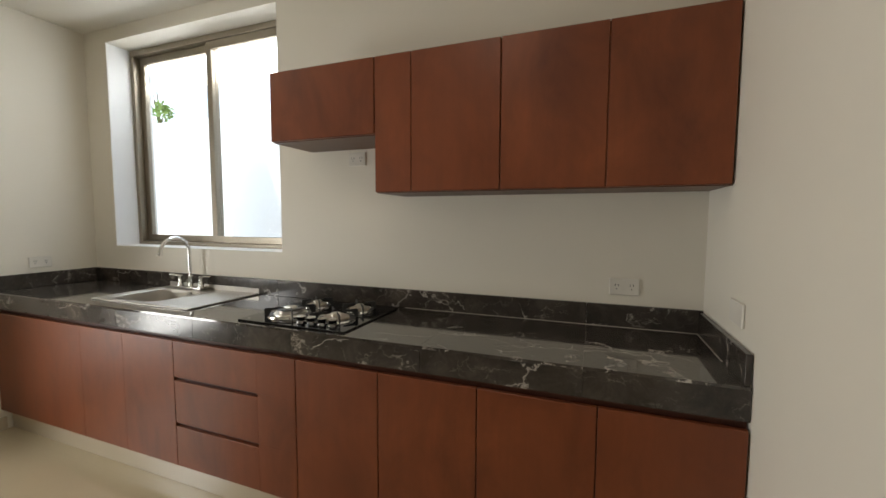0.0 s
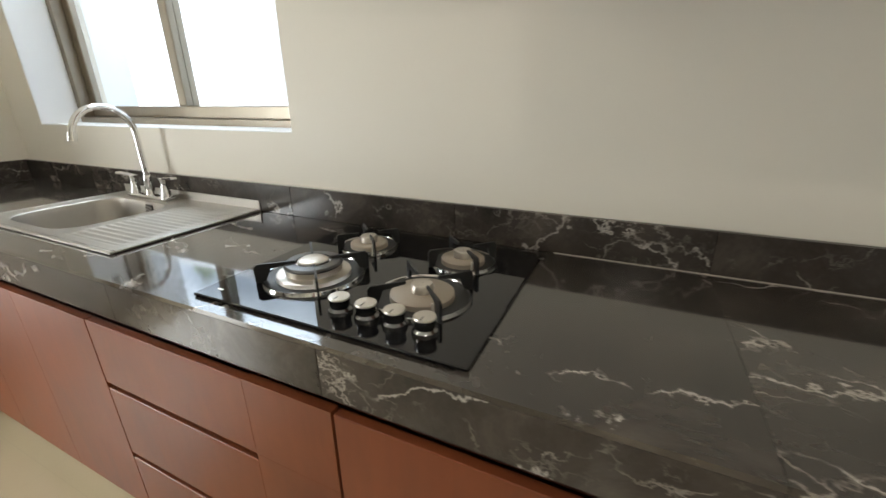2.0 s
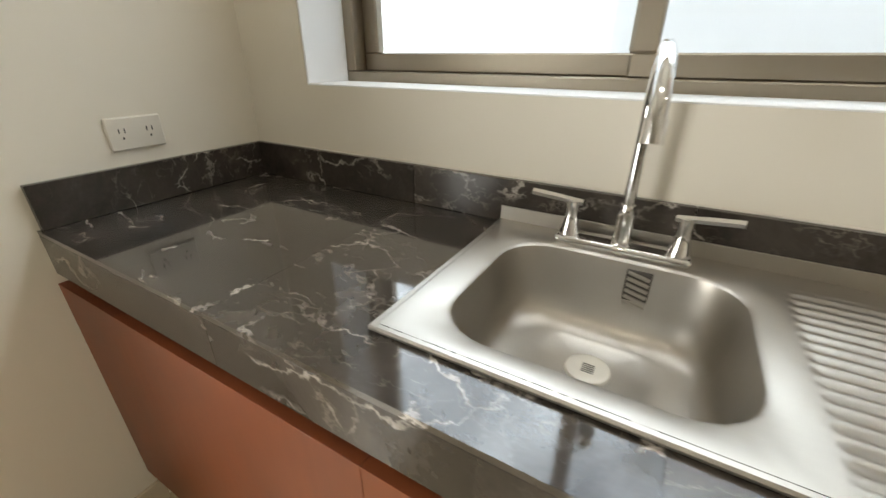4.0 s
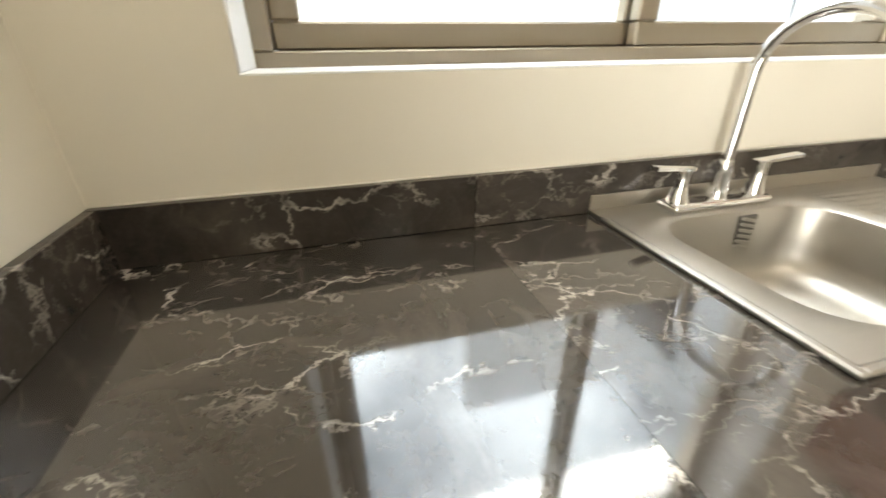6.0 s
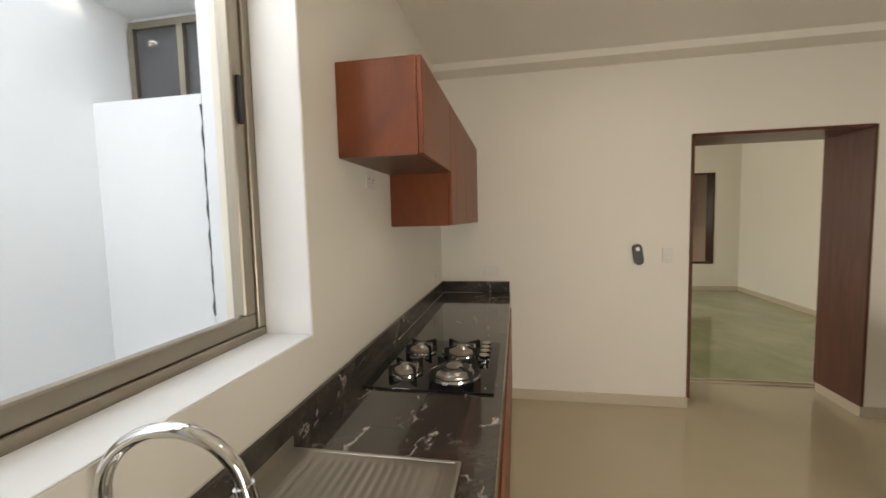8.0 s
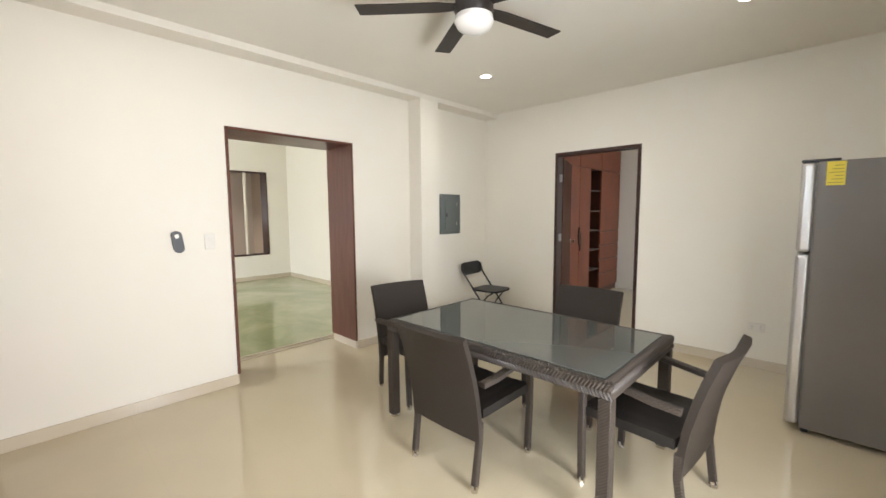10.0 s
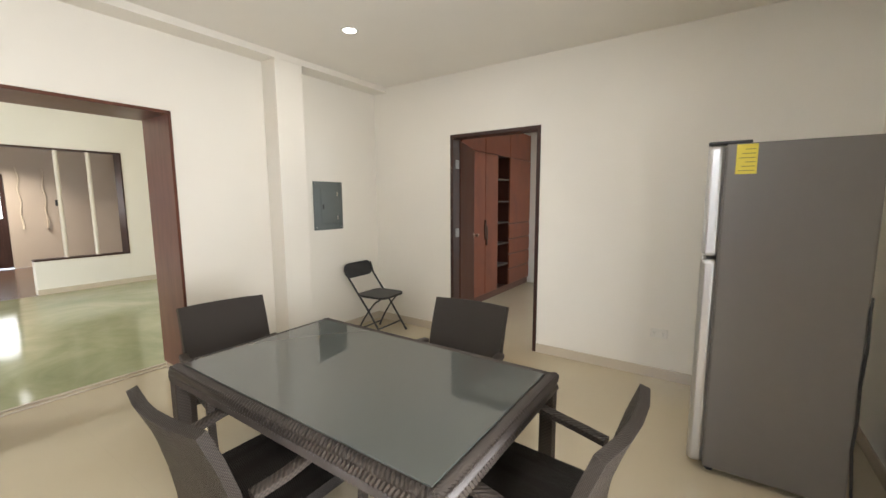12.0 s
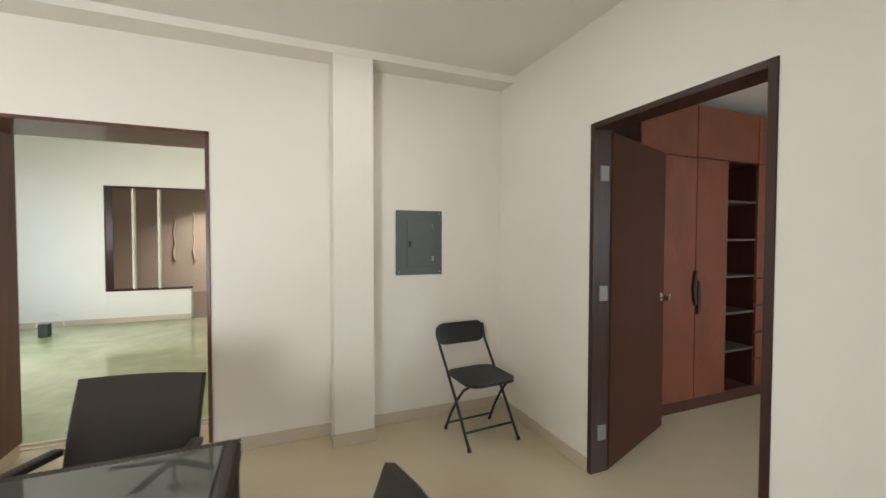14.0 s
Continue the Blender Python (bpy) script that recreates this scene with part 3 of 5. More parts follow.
gm.bump(gm.noise(6.0, 3, 0.5, gv), 0.06, 0.006)
GREEN = gm.m
structure("hall_floor", nbm(0.62, HALL_X, HALL_S, HALL_N, -0.12, 0.0), GREEN, "mottled green polished cement floor", "floor")
structure("hall_ceiling", nbm(OP_D, HALL_X + 0.15, HALL_S - 0.15, HALL_N + 0.15, HALL_C, HALL_C + 0.15), CEILING, "plain white hall ceiling", "ceiling")
structure("hall_wall_south", nbm(OP_D, HALL_X + 0.15, HALL_S - 0.15, HALL_S, 0.0, HALL_C), HALLWHITE, "cream painted hall wall", "wall")
bm = nbm(OP_D, 1.9, HALL_N, HALL_N + 0.15, 0.0, HALL_C)
box(bm, 4.5, HALL_X + 0.15, HALL_N, HALL_N + 0.15, 0.0, HALL_C)
box(bm, 1.9, 4.5, HALL_N, HALL_N + 0.15, 0.0, 0.5)
box(bm, 1.9, 4.5, HALL_N, HALL_N + 0.15, 2.5, HALL_C)
structure("hall_wall_north", bm, HALLWHITE, "cream painted hall wall with a window opening", "wall")
structure("hall_wall_west", nbm(OP_D - 0.02, OP_D, WALL_N, HALL_N, 0.0, HALL_C), HALLWHITE, "cream painted hall wall", "wall")

BAY_N, BAY_S, BAY_T, HW = -0.82, -4.40, 2.29, 0.53
GAP_N, GAP_S = -2.04, -3.17
X0, X1 = HALL_X, HALL_X + 0.15
bm = nbm(X0, X1, BAY_N, HALL_N, 0.0, HALL_C)
box(bm, X0, X1, HALL_S, BAY_S, 0.0, HALL_C)
box(bm, X0, X1, BAY_S, BAY_N, BAY_T, HALL_C)
structure("hall_wall_east", bm, HALLWHITE, "cream painted wall with a wide open bay", "wall")
structure("half_wall_1", nbm(X0, X1, GAP_N, BAY_N, 0.0, HW, bevel=0.004), HALLWHITE, "low white half wall beside the entry", "half wall")
structure("half_wall_2", nbm(X0, X1, BAY_S, GAP_S, 0.0, HW, bevel=0.004), HALLWHITE, "low white half wall beside the entry", "half wall")
bay = thing("trim_bay", "dark wooden lining of the entry bay", "trim")
bay["kind"] = "structure"
part("sill", nbm(X0 - 0.01, X1 + 0.01, GAP_N, BAY_N - 0.02, HW, HW + 0.025), DARKWOOD, bay)
part("sill", nbm(X0 - 0.01, X1 + 0.01, BAY_S + 0.02, GAP_S, HW, HW + 0.025), DARKWOOD, bay)
part("head", nbm(X0 - 0.01, X1 + 0.01, BAY_S + 0.02, BAY_N - 0.02, BAY_T - 0.025, BAY_T), DARKWOOD, bay)
part("jamb", nbm(X0 - 0.01, X1 + 0.14, BAY_N - 0.02, BAY_N, HW, BAY_T), DARKWOOD, bay)
part("jamb", nbm(X0 - 0.01, X1 + 0.14, BAY_S, BAY_S + 0.02, HW, BAY_T), DARKWOOD, bay)
for i, y in enumerate((-1.20, -1.57, -3.57, -3.97)):
    structure("post_%d" % (i + 1), cyl(bmesh.new(), (HALL_X + 0.075, y, HW + 0.025), (HALL_X + 0.075, y, BAY_T - 0.025), 0.030), POSTPAINT, "slim round cream post in the bay", "post")
for i, (x0, x1, y0, y1) in enumerate(((X0 - 0.012, X0, GAP_N, HALL_N), (X0 - 0.012, X0, HALL_S, GAP_S), (OP_D, X0 - 0.012, HALL_S, HALL_S + 0.012), (OP_D, X0 - 0.012, HALL_N - 0.012, HALL_N))):
    skirting(11 + i, x0, x1, y0, y1)

EX = 9.3
structure("entry_floor", nbm(HALL_X, EX, -5.6, 0.6, -0.12, -0.002), polished_tile("brown_floor_tile", (0.085, 0.05, 0.032), (0.05, 0.03, 0.02), 0.4, 0.2), "dark brown tiled entry floor", "floor")
bm = nbm(EX, EX + 0.15, -1.73, 0.6, 0.0, HALL_C)
box(bm, EX, EX + 0.15, -5.6, -3.54, 0.0, HALL_C)
box(bm, EX, EX + 0.15, -3.54, -1.73, 2.06, HALL_C)
structure("entry_wall_east", bm, TAN, "tan painted entry wall", "wall")
bm = nbm(X1, EX, 0.45, 0.6, 0.0, HALL_C)
box(bm, X1, EX, -5.75, -5.6, 0.0, HALL_C)
structure("entry_wall_sides", bm, TAN, "tan painted entry side walls", "wall")
structure("entry_ceiling", nbm(X1, EX + 0.15, -5.75, 0.6, 2.66, 2.8), CEILING, "white entry ceiling", "ceiling")
door = thing("door_1", "dark wooden double front door with two arched lights", "door")
door["kind"] = "structure"
DY = -2.635
for s in (-1, 1):
    a, b = sorted((DY + s * 0.0005, DY + s * 0.9))
    w0, w1 = sorted((DY + s * 0.46, DY + s * 0.83))
    lf = nbm(EX + 0.03, EX + 0.08, a, b, 0.015, 1.10)
    box(lf, EX + 0.03, EX + 0.08, a, b, 2.0, 2.05)
    box(lf, EX + 0.03, EX + 0.08, a, w0, 1.10, 2.0)
    box(lf, EX + 0.03, EX + 0.08, w1, b, 1.10, 2.0)
    leaf = part("door_leaf", lf, DARKWOOD, door)
    arch = bmesh.new()
    n = 14
    for k in range(n):
        y0, y1 = w0 + (w1 - w0) * k / n, w0 + (w1 - w0) * (k + 1) / n
        f = lambda y: 1.90 + 0.075 * math.sqrt(max(0, 1 - ((y - (w0 + w1) / 2) / ((w1 - w0) / 2)) ** 2))
        v = [arch.verts.new(p) for p in ((EX + 0.035, y0, f(y0)), (EX + 0.035, y1, f(y1)), (EX + 0.035, y1, 2.0), (EX + 0.035, y0, 2.0))]
        arch.faces.new(v)
        arch.faces.new([arch.verts.new(u.co + Vector((0.04, 0, 0))) for u in v])
    part("arch", arch, DARKWOOD, leaf)
    # the pane itself emits, in place of daylight coming through the door
    part("pane", nbm(EX + 0.05, EX + 0.056, w0, w1, 1.10, 2.0), glow("glowing_obscured_glass", (0.95, 0.97, 1.0), 1.3), leaf, "obscured glass with a glow in place of daylight")
    for zz in (0.12, 0.6):
        part("panel", nbm(EX + 0.022, EX + 0.032, a + 0.1, b - 0.1, zz, zz + 0.4, bevel=0.008), DARKWOOD, leaf)
    if s > 0:
        part("handle", cyl(bmesh.new(), (EX - 0.02, DY + 0.07, 1.05), (EX + 0.03, DY + 0.07, 1.05), 0.025), BRASS, leaf)
for i, y in enumerate((-0.95, -1.38, -3.75, -4.15)):
    bm = bmesh.new()
    tube(bm, [(EX - 0.03, y + 0.018 * math.sin(k * 0.9 + i), 2.2 - k * 0.075) for k in range(19)], [0.012 + 0.008 * (k % 3 == 0) + 0.012 * (k > 14) for k in range(19)], 6)
    solid("wall_hanging", bm, plain("cream_cord", (0.55, 0.47, 0.36), 0.8), "knotted cream cord hanging on a tan wall", "wall hanging", "cords on the entry wall")
solid("intercom", nbm(EX - 0.03, EX, -4.42, -4.32, 1.36, 1.50, bevel=0.006), BLACKPLASTIC, "small dark intercom box on a tan wall", "intercom")
solid("speaker_box", nbm(4.40, 4.50, -0.43, -0.31, 0.0, 0.19, bevel=0.008), plain("dark_green_box", (0.025, 0.04, 0.035), 0.5), "small dark green box on the hall floor", "box")
bm = bmesh.new()
tube(bm, [(5.2, -0.12 + 0.17 * math.cos(a), 0.02 + 0.21 * math.sin(a)) for a in (k * math.pi / 12 for k in range(13))], 0.006, 6)
solid("loose_cable", bm, WHITEPLASTIC, "loop of pale cable against the hall wall", "cable")

# ---------------------------------------------------------------- bedroom behind the south door
BS = SOUTH - 0.13
structure("bedroom_wall_south", nbm(-4.2, 0.2, -8.45, -8.3, 0.0, 2.7), WHITE, "plain white bedroom wall", "wall")
structure("bedroom_wall_east", nbm(-0.08, 0.07, -8.3, BS, 0.0, 2.7), WHITE, "plain white bedroom wall", "wall")
bm = nbm(-4.15, -4.0, -6.6, BS, 0.0, 2.7)
box(bm, -4.15, -4.0, -8.3, -8.0, 0.0, 2.7)
box(bm, -4.15, -4.0, -8.0, -6.6, 0.0, 0.85)
box(bm, -4.15, -4.0, -8.0, -6.6, 2.15, 2.7)
structure("bedroom_wall_west", bm, WHITE, "plain white bedroom wall with a window opening", "wall")
structure("bedroom_ceiling", nbm(-4.15, 0.07, -8.3, BS, 2.6, 2.75), CEILING, "plain white bedroom ceiling", "ceiling")

door2 = thing("door_2", "dark brown wooden bedroom door standing open", "door")
door2["kind"] = "structure"
for x0, x1, z0, z1 in ((DR_W, DR_W + 0.035, 0, DR_Z), (DR_E - 0.035, DR_E, 0, DR_Z), (DR_W + 0.035, DR_E - 0.035, DR_Z - 0.035, DR_Z)):
    part("jamb", nbm(x0, x1, SOUTH - 0.14, SOUTH + 0.008, z0, z1, bevel=0.002), DARKWOOD, door2)
hx, hy = DR_E - 0.045, SOUTH - 0.125
leaf = part("door_leaf", nbm(-0.86, 0.0, -0.04, 0.0, 0.012, DR_Z - 0.045, bevel=0.003), DOORWOOD, door2, at=Matrix.Translation((hx, hy, 0)) @ Matrix.Rotation(radians(110), 4, "Z"))
for hz in (0.25, 1.10, 1.82):
    part("hinge", nbm(DR_E - 0.046, DR_E - 0.034, SOUTH - 0.098, SOUTH - 0.036, hz - 0.045, hz + 0.045, bevel=0.002), plain("dull_hinge_metal", (0.24, 0.23, 0.21), 0.4), door2)
kn = bmesh.new()
for s in (-1, 1):
    y = 0.0 if s > 0 else -0.04
    cyl(kn, (-0.79, y, 1.0), (-0.79, y + s * 0.008, 1.0), 0.03)
    cyl(kn, (-0.79, y, 1.0), (-0.79, y + s * 0.05, 1.0), 0.011)
    cyl(kn, (-0.79, y + s * 0.035, 1.0), (-0.79, y + s * 0.065, 1.0), 0.022, 0.026)
part("door_knob", kn, BRASS, leaf, "satin nickel knob", smooth=True)

CX = -0.72
closet = thing("wardrobe", "built-in reddish wooden wardrobe with open shelves and drawers", "wardrobe")
part("plinth", nbm(CX + 0.03, -0.09, -8.29, -6.05, 0.0, 0.10), CABINET_IN, closet)
bod = nbm(CX + 0.02, -0.09, -7.07, -6.05, 0.10, 2.09)
box(bod, CX + 0.02, -0.09, -8.29, -7.47, 0.10, 2.09)
box(bod, CX + 0.02, -0.09, -8.29, -6.05, 2.09, 2.52)
box(bod, -0.13, -0.09, -7.47, -7.07, 0.10, 2.09)
part("carcass", bod, CABINET_IN, closet)
for y0, y1 in ((-6.68, -6.06), (-7.07, -6.685)):
    d = part("door", nbm(CX, CX + 0.02, y0 + 0.002, y1 - 0.002, 0.11, 2.085, bevel=0.002), CLOSETWOOD, closet)
    up = y0 > -6.8
    ye, zc = (y0 + 0.004, 1.03) if up else (y1 - 0.004, 0.95)
    sg = 1 if up else -1
    prof = [(ye, zc + 0.14 * k / 8) for k in range(-8, 9)] + [(ye + sg * (0.012 + 0.026 * math.cos(k * math.pi / 18)), zc + 0.14 * k / 8) for k in range(8, -9, -1)]
    part("handle", slab(bmesh.new(), prof, 0.0, 0.022), DARKWOOD, d, at=Matrix(((0, 0, -1, CX), (1, 0, 0, 0), (0, 1, 0, 0), (0, 0, 0, 1))))
for y0, y1 in ((-6.68, -6.06), (-7.47, -6.685), (-8.28, -7.475)):
    part("top_door", nbm(CX, CX + 0.02, y0 + 0.002, y1 - 0.002, 2.095, 2.515, bevel=0.002), CLOSETWOOD, closet)
for z in (0.45, 0.78, 1.10, 1.42, 1.75):
    part("shelf", nbm(CX + 0.01, -0.13, -7.47, -7.07, z - 0.009, z + 0.009), plain("shelf_board", (0.075, 0.052, 0.042), 0.5), closet)
for z0, z1 in ((0.11, 0.36), (0.365, 0.60), (0.605, 0.84), (0.845, 1.08)):
    part("drawer", nbm(CX, CX + 0.02, -8.28, -7.475, z0, z1 - 0.018, bevel=0.002), CLOSETWOOD, closet)
part("door", nbm(CX, CX + 0.02, -8.28, -7.475, 1.085, 2.085, bevel=0.002), CLOSETWOOD, closet)

# ---------------------------------------------------------------- kitchen: base units
FRONT, KICK = -0.582, 0.135
SEAMS = (WEST + 0.002, -3.10, -2.735, -2.355)


def base_unit(x0, x1, name, label, leaves=1):
    u = thing(name, label, "cabinet", group="base cabinets under the counter")
    part("body", nbm(x0, x1, FRONT + 0.02, -0.03, KICK, 0.735), CABINET_IN, u)
    part("kick_board", nbm(x0, x1, FRONT + 0.05, FRONT + 0.065, 0.0, KICK), BASET, u, "beige tile kick board")
    return u


def base_doors(xs, gap=0.003):
    for x0, x1 in zip(xs, xs[1:]):
        u = base_unit(x0, x1, "base_cabinet", "reddish brown wooden base cabinet with plain handleless door")
        part("door", nbm(x0 + gap, x1 - gap, FRONT, FRONT + 0.02, KICK + 0.004, 0.778, bevel=min(0.0025, gap * 0.8)), CABINET, u)


base_doors(SEAMS, 0.0005)
base_doors((-1.607, -1.207, -0.806, -0.407, -0.004), 0.002)
u = base_unit(-2.355, -1.607, "drawer_cabinet", "reddish brown wooden drawer cabinet with cut finger grooves")
for z0, z1 in ((KICK + 0.003, 0.36), (0.362, 0.594), (0.596, 0.778)):
    d = nbm(-2.352, -1.82, FRONT, FRONT + 0.02, z0, z1 - (0.016 if z1 < 0.7 else 0), bevel=0.0015)
    box(d, -1.8203, -1.61, FRONT, FRONT + 0.02, z0, z1 + 0.0018, bevel=0.0003)
    part("drawer", d, CABINET, u)

# counter top: marble tiles with mitred fronts, and the tiled upstand
counter = thing("countertop", "black veined marble-tile countertop with upstand on wooden cabinets", "countertop")
bed = nbm(WEST + 0.002, -3.12, -0.561, -0.004, 0.803, TOP - 0.010)
box(bed, -2.68, -0.002, -0.561, -0.004, 0.803, TOP - 0.010)
box(bed, -3.12, -2.68, -0.561, -0.462, 0.803, TOP - 0.010)
box(bed, -3.12, -2.68, -0.085, -0.004, 0.803, TOP - 0.010)
part("bed", bed, GROUT, counter, "grey mortar bed")
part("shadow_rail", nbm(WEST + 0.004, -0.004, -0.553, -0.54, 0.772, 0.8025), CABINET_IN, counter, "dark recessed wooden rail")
JX = (WEST + 0.002, -3.392, -2.79, -2.219, -1.630, -1.03, -0.455, -0.002)
SK = (-3.148, -2.372, -0.481, -0.03)     # sink cut-out: x0, x1, y0, y1
G = 0.0004
for x0, x1 in zip(JX, JX[1:]):
    a, b = x0 + G, x1 - G
    segs = [(a, b, -0.576, -0.004)]
    if b > SK[0] and a < SK[1]:
        segs = [(a, b, -0.576, SK[2] + 0.03)]
        if a < SK[0]:
            segs.append((a, SK[0] + 0.03, SK[2] + 0.03, -0.004))
        if b > SK[1]:
            segs.append((SK[1] - 0.03, b, SK[2] + 0.03, -0.004))
    bm = bmesh.new()
    for s in segs:
        box(bm, *s, TOP - 0.010, TOP)
    part("top_tile", bm, MARBLE, counter)
for x0, x1 in zip(JX, JX[1:]):
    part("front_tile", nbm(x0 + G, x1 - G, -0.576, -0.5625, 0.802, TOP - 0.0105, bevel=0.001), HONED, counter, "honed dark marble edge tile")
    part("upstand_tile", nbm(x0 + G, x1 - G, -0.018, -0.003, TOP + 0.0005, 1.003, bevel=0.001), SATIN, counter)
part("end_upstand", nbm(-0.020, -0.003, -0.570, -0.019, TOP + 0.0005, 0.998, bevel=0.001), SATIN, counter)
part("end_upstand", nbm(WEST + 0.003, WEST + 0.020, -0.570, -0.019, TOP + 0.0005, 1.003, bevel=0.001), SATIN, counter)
PALEGROUT = plain("pale_grout", (0.42, 0.38, 0.33), 0.8)
bm = bmesh.new()
tube(bm, [(-1.36 + 0.067 * k, -0.0192 + 0.0005 * math.sin(k * 2.1), TOP + 0.0004) for k in range(21)], 0.0021, 6)
part("grout_bead", bm, PALEGROUT, counter, "thin pale grout bead")
bm = bmesh.new()
tube(bm, [(-0.0212 + 0.0004 * math.sin(k * 1.7), -0.022 - 0.042 * k, TOP + 0.0004) for k in range(9)], 0.0020, 6)
part("grout_bead", bm, PALEGROUT, counter, "thin pale grout bead")
bm = bmesh.new()
tube(bm, [(-3.95 + 0.085 * k, -0.0030, 1.0035 + 0.0008 * math.sin(k * 1.3)) for k in range(25)], 0.0026, 6)
part("caulk_bead", bm, WHITEPLASTIC, counter, "off-white caulk bead")

# ---------------------------------------------------------------- kitchen: wall units
UF, UB, UT, HB = -0.317, 1.497, 2.09, 1.757


def wall_unit(x0, x1, z0, doors, label):
    u = thing("wall_cabinet", label, "cabinet", group="wall cabinets")
    bod = nbm(x0, x1, UF + 0.02, -0.002, z0, UT)
    part("body", bod, CABINET, u)
    for a, b in doors:
        part("door", nbm(a + 0.0013, b - 0.0013, UF, UF + 0.019, z0, UT, bevel=0.0025), CABINET, u)
    part("underside", nbm(x0 + 0.0005, x1 - 0.0005, UF + 0.022, -0.006, z0 - 0.004, z0), plain("brown_board", (0.13, 0.066, 0.043), 0.45), u, "brown board underside")
    return u


wall_unit(-1.955, -1.366, HB, ((-1.955, -1.366),), "short reddish wooden wall cabinet above the cooktop")
wall_unit(-1.364, -0.795, UB, ((-1.364, -1.185), (-1.185, -0.795)), "tall reddish wooden wall cabinet with plain handleless doors")
wall_unit(-0.793, -0.004, UB, ((-0.793, -0.399), (-0.399, -0.006)), "tall reddish wooden wall cabinet with plain handleless doors")

# ---------------------------------------------------------------- sink
def rounded(x0, x1, y0, y1, r, n=6):
    pts = []
    for cx, cy, a0 in ((x1 - r, y1 - r, 0), (x0 + r, y1 - r, 90), (x0 + r, y0 + r, 180), (x1 - r, y0 + r, 270)):
        for k in range(n + 1):
            a = radians(a0 + 90 * k / n)
            pts.append((cx + r * math.cos(a), cy + r * math.sin(a)))
    return pts


sink = thing("kitchen_sink", "brushed stainless steel sink with ribbed drainboard set in the countertop", "sink")
sx0, sx1, sy0, sy1 = -3.155, -2.366, -0.487, -0.022
bx0, bx1, by0, by1 = -3.085, -2.70, -0.440, -0.105
SZ = TOP + 0.009
bm = bmesh.new()
# deck: a plate with a rounded hole, bridged loop to loop
hole = rounded(bx0, bx1, by0, by1, 0.085)


def ring_on_rect(pts, x0, x1, y0, y1):
    cx, cy = (bx0 + bx1) / 2, (by0 + by1) / 2
    out = []
    for x, y in pts:
        dx, dy = x - cx, y - cy
        t = min(((x1 - cx) / dx if dx > 1e-9 else (x0 - cx) / dx if dx < -1e-9 else 1e9),
                ((y1 - cy) / dy if dy > 1e-9 else (y0 - cy) / dy if dy < -1e-9 else 1e9))
        out.append((cx + dx * t, cy + dy * t))
    for i, corner in ((3, (x1, y1)), (10, (x0, y1)), (17, (x0, y0)), (24, (x1, y0))):
        out[i] = corner
    return out


def loop(pts, z):
    return [bm.verts.new((x, y, z)) for x, y in pts]


def bridge(a, b):
    for k in range(len(a)):
        bm.faces.new((a[k], a[(k + 1) % len(a)], b[(k + 1) % len(b)], b[k]))


DECK_X1 = -2.655
outer = ring_on_rect(hole, sx0 + 0.012, DECK_X1, sy0 + 0.012, by1 + 0.045)
rings = [loop(outer, SZ), loop(rounded(bx0 - 0.006, bx1 + 0.006, by0 - 0.006, by1 + 0.006, 0.09), SZ),
         loop(hole, SZ - 0.004)]
for inset, z in ((0.004, SZ - 0.02), (0.010, SZ - 0.09), (0.018, SZ - 0.125), (0.035, SZ - 0.142), (0.058, SZ - 0.146)):
    rings.append(loop(rounded(bx0 + inset, bx1 - inset, by0 + inset, by1 - inset, max(0.03, 0.085 - inset * 0.3)), z))
dc = (-2.893, -0.243)
# a round dished recess in the bowl's floor, its points set by their bearing from the drain
bearing = [math.atan2(v.co.y - dc[1], v.co.x - dc[0]) for v in rings[-1]]
for r, z in ((0.098, SZ - 0.1475), (0.094, SZ - 0.1495), (0.036, SZ - 0.1535)):
    rings.append(loop([(dc[0] + r * math.cos(a), dc[1] + r * math.sin(a)) for a in bearing], z))
for a, b in zip(rings, rings[1:]):
    bridge(a, b)
bm.faces.new(rings[-1])
part("bowl", bm, STEEL, sink, smooth=True)
ry1 = by1 + 0.045
part("rim", nbm(sx0, sx0 + 0.013, sy0, ry1, TOP + 0.0006, SZ + 0.0008, bevel=0.003), STEEL, sink)
part("rim", nbm(sx0 + 0.012, sx1, sy0, sy0 + 0.013, TOP + 0.0006, SZ + 0.0008, bevel=0.003), STEEL, sink)
part("rim", nbm(sx1 - 0.014, sx1, sy0 + 0.012, sy1, TOP + 0.0006, SZ + 0.0008, bevel=0.003), STEEL, sink)
part("tap_deck", nbm(sx0, DECK_X1, ry1 - 0.0005, sy1, TOP + 0.0006, SZ), STEEL, sink)
# ribbed drainboard: a shallow tray with ribs along x
bm = bmesh.new()
rows_y = 112
x_in = [DECK_X1, DECK_X1 + 0.006, DECK_X1 + 0.016, sx1 - 0.052, sx1 - 0.040, sx1 - 0.013]
grid = []
for j in range(rows_y + 1):
    y = sy0 + 0.012 + (sy1 - sy0 - 0.012) * j / rows_y
    inside = sy0 + 0.04 < y < sy1 - 0.058
    rib = 0.0019 * math.cos((y - sy0) * 2 * math.pi / 0.0235) - 0.002 if inside else 0.0
    grid.append([bm.verts.new((x, y, SZ + (rib if 1 < i < 4 else 0.0))) for i, x in enumerate(x_in)])
for a, b in zip(grid, grid[1:]):
    for i in range(len(x_in) - 1):
        bm.faces.new((a[i], a[i + 1], b[i + 1], b[i]))
part("drainboard", bm, STEEL, sink, "ribbed steel drainboard", smooth=True)
part("back_ledge", nbm(sx0, sx1, sy1 - 0.001, sy1 + 0.003, TOP + 0.001, 0.944, bevel=0.001), STEEL, sink)
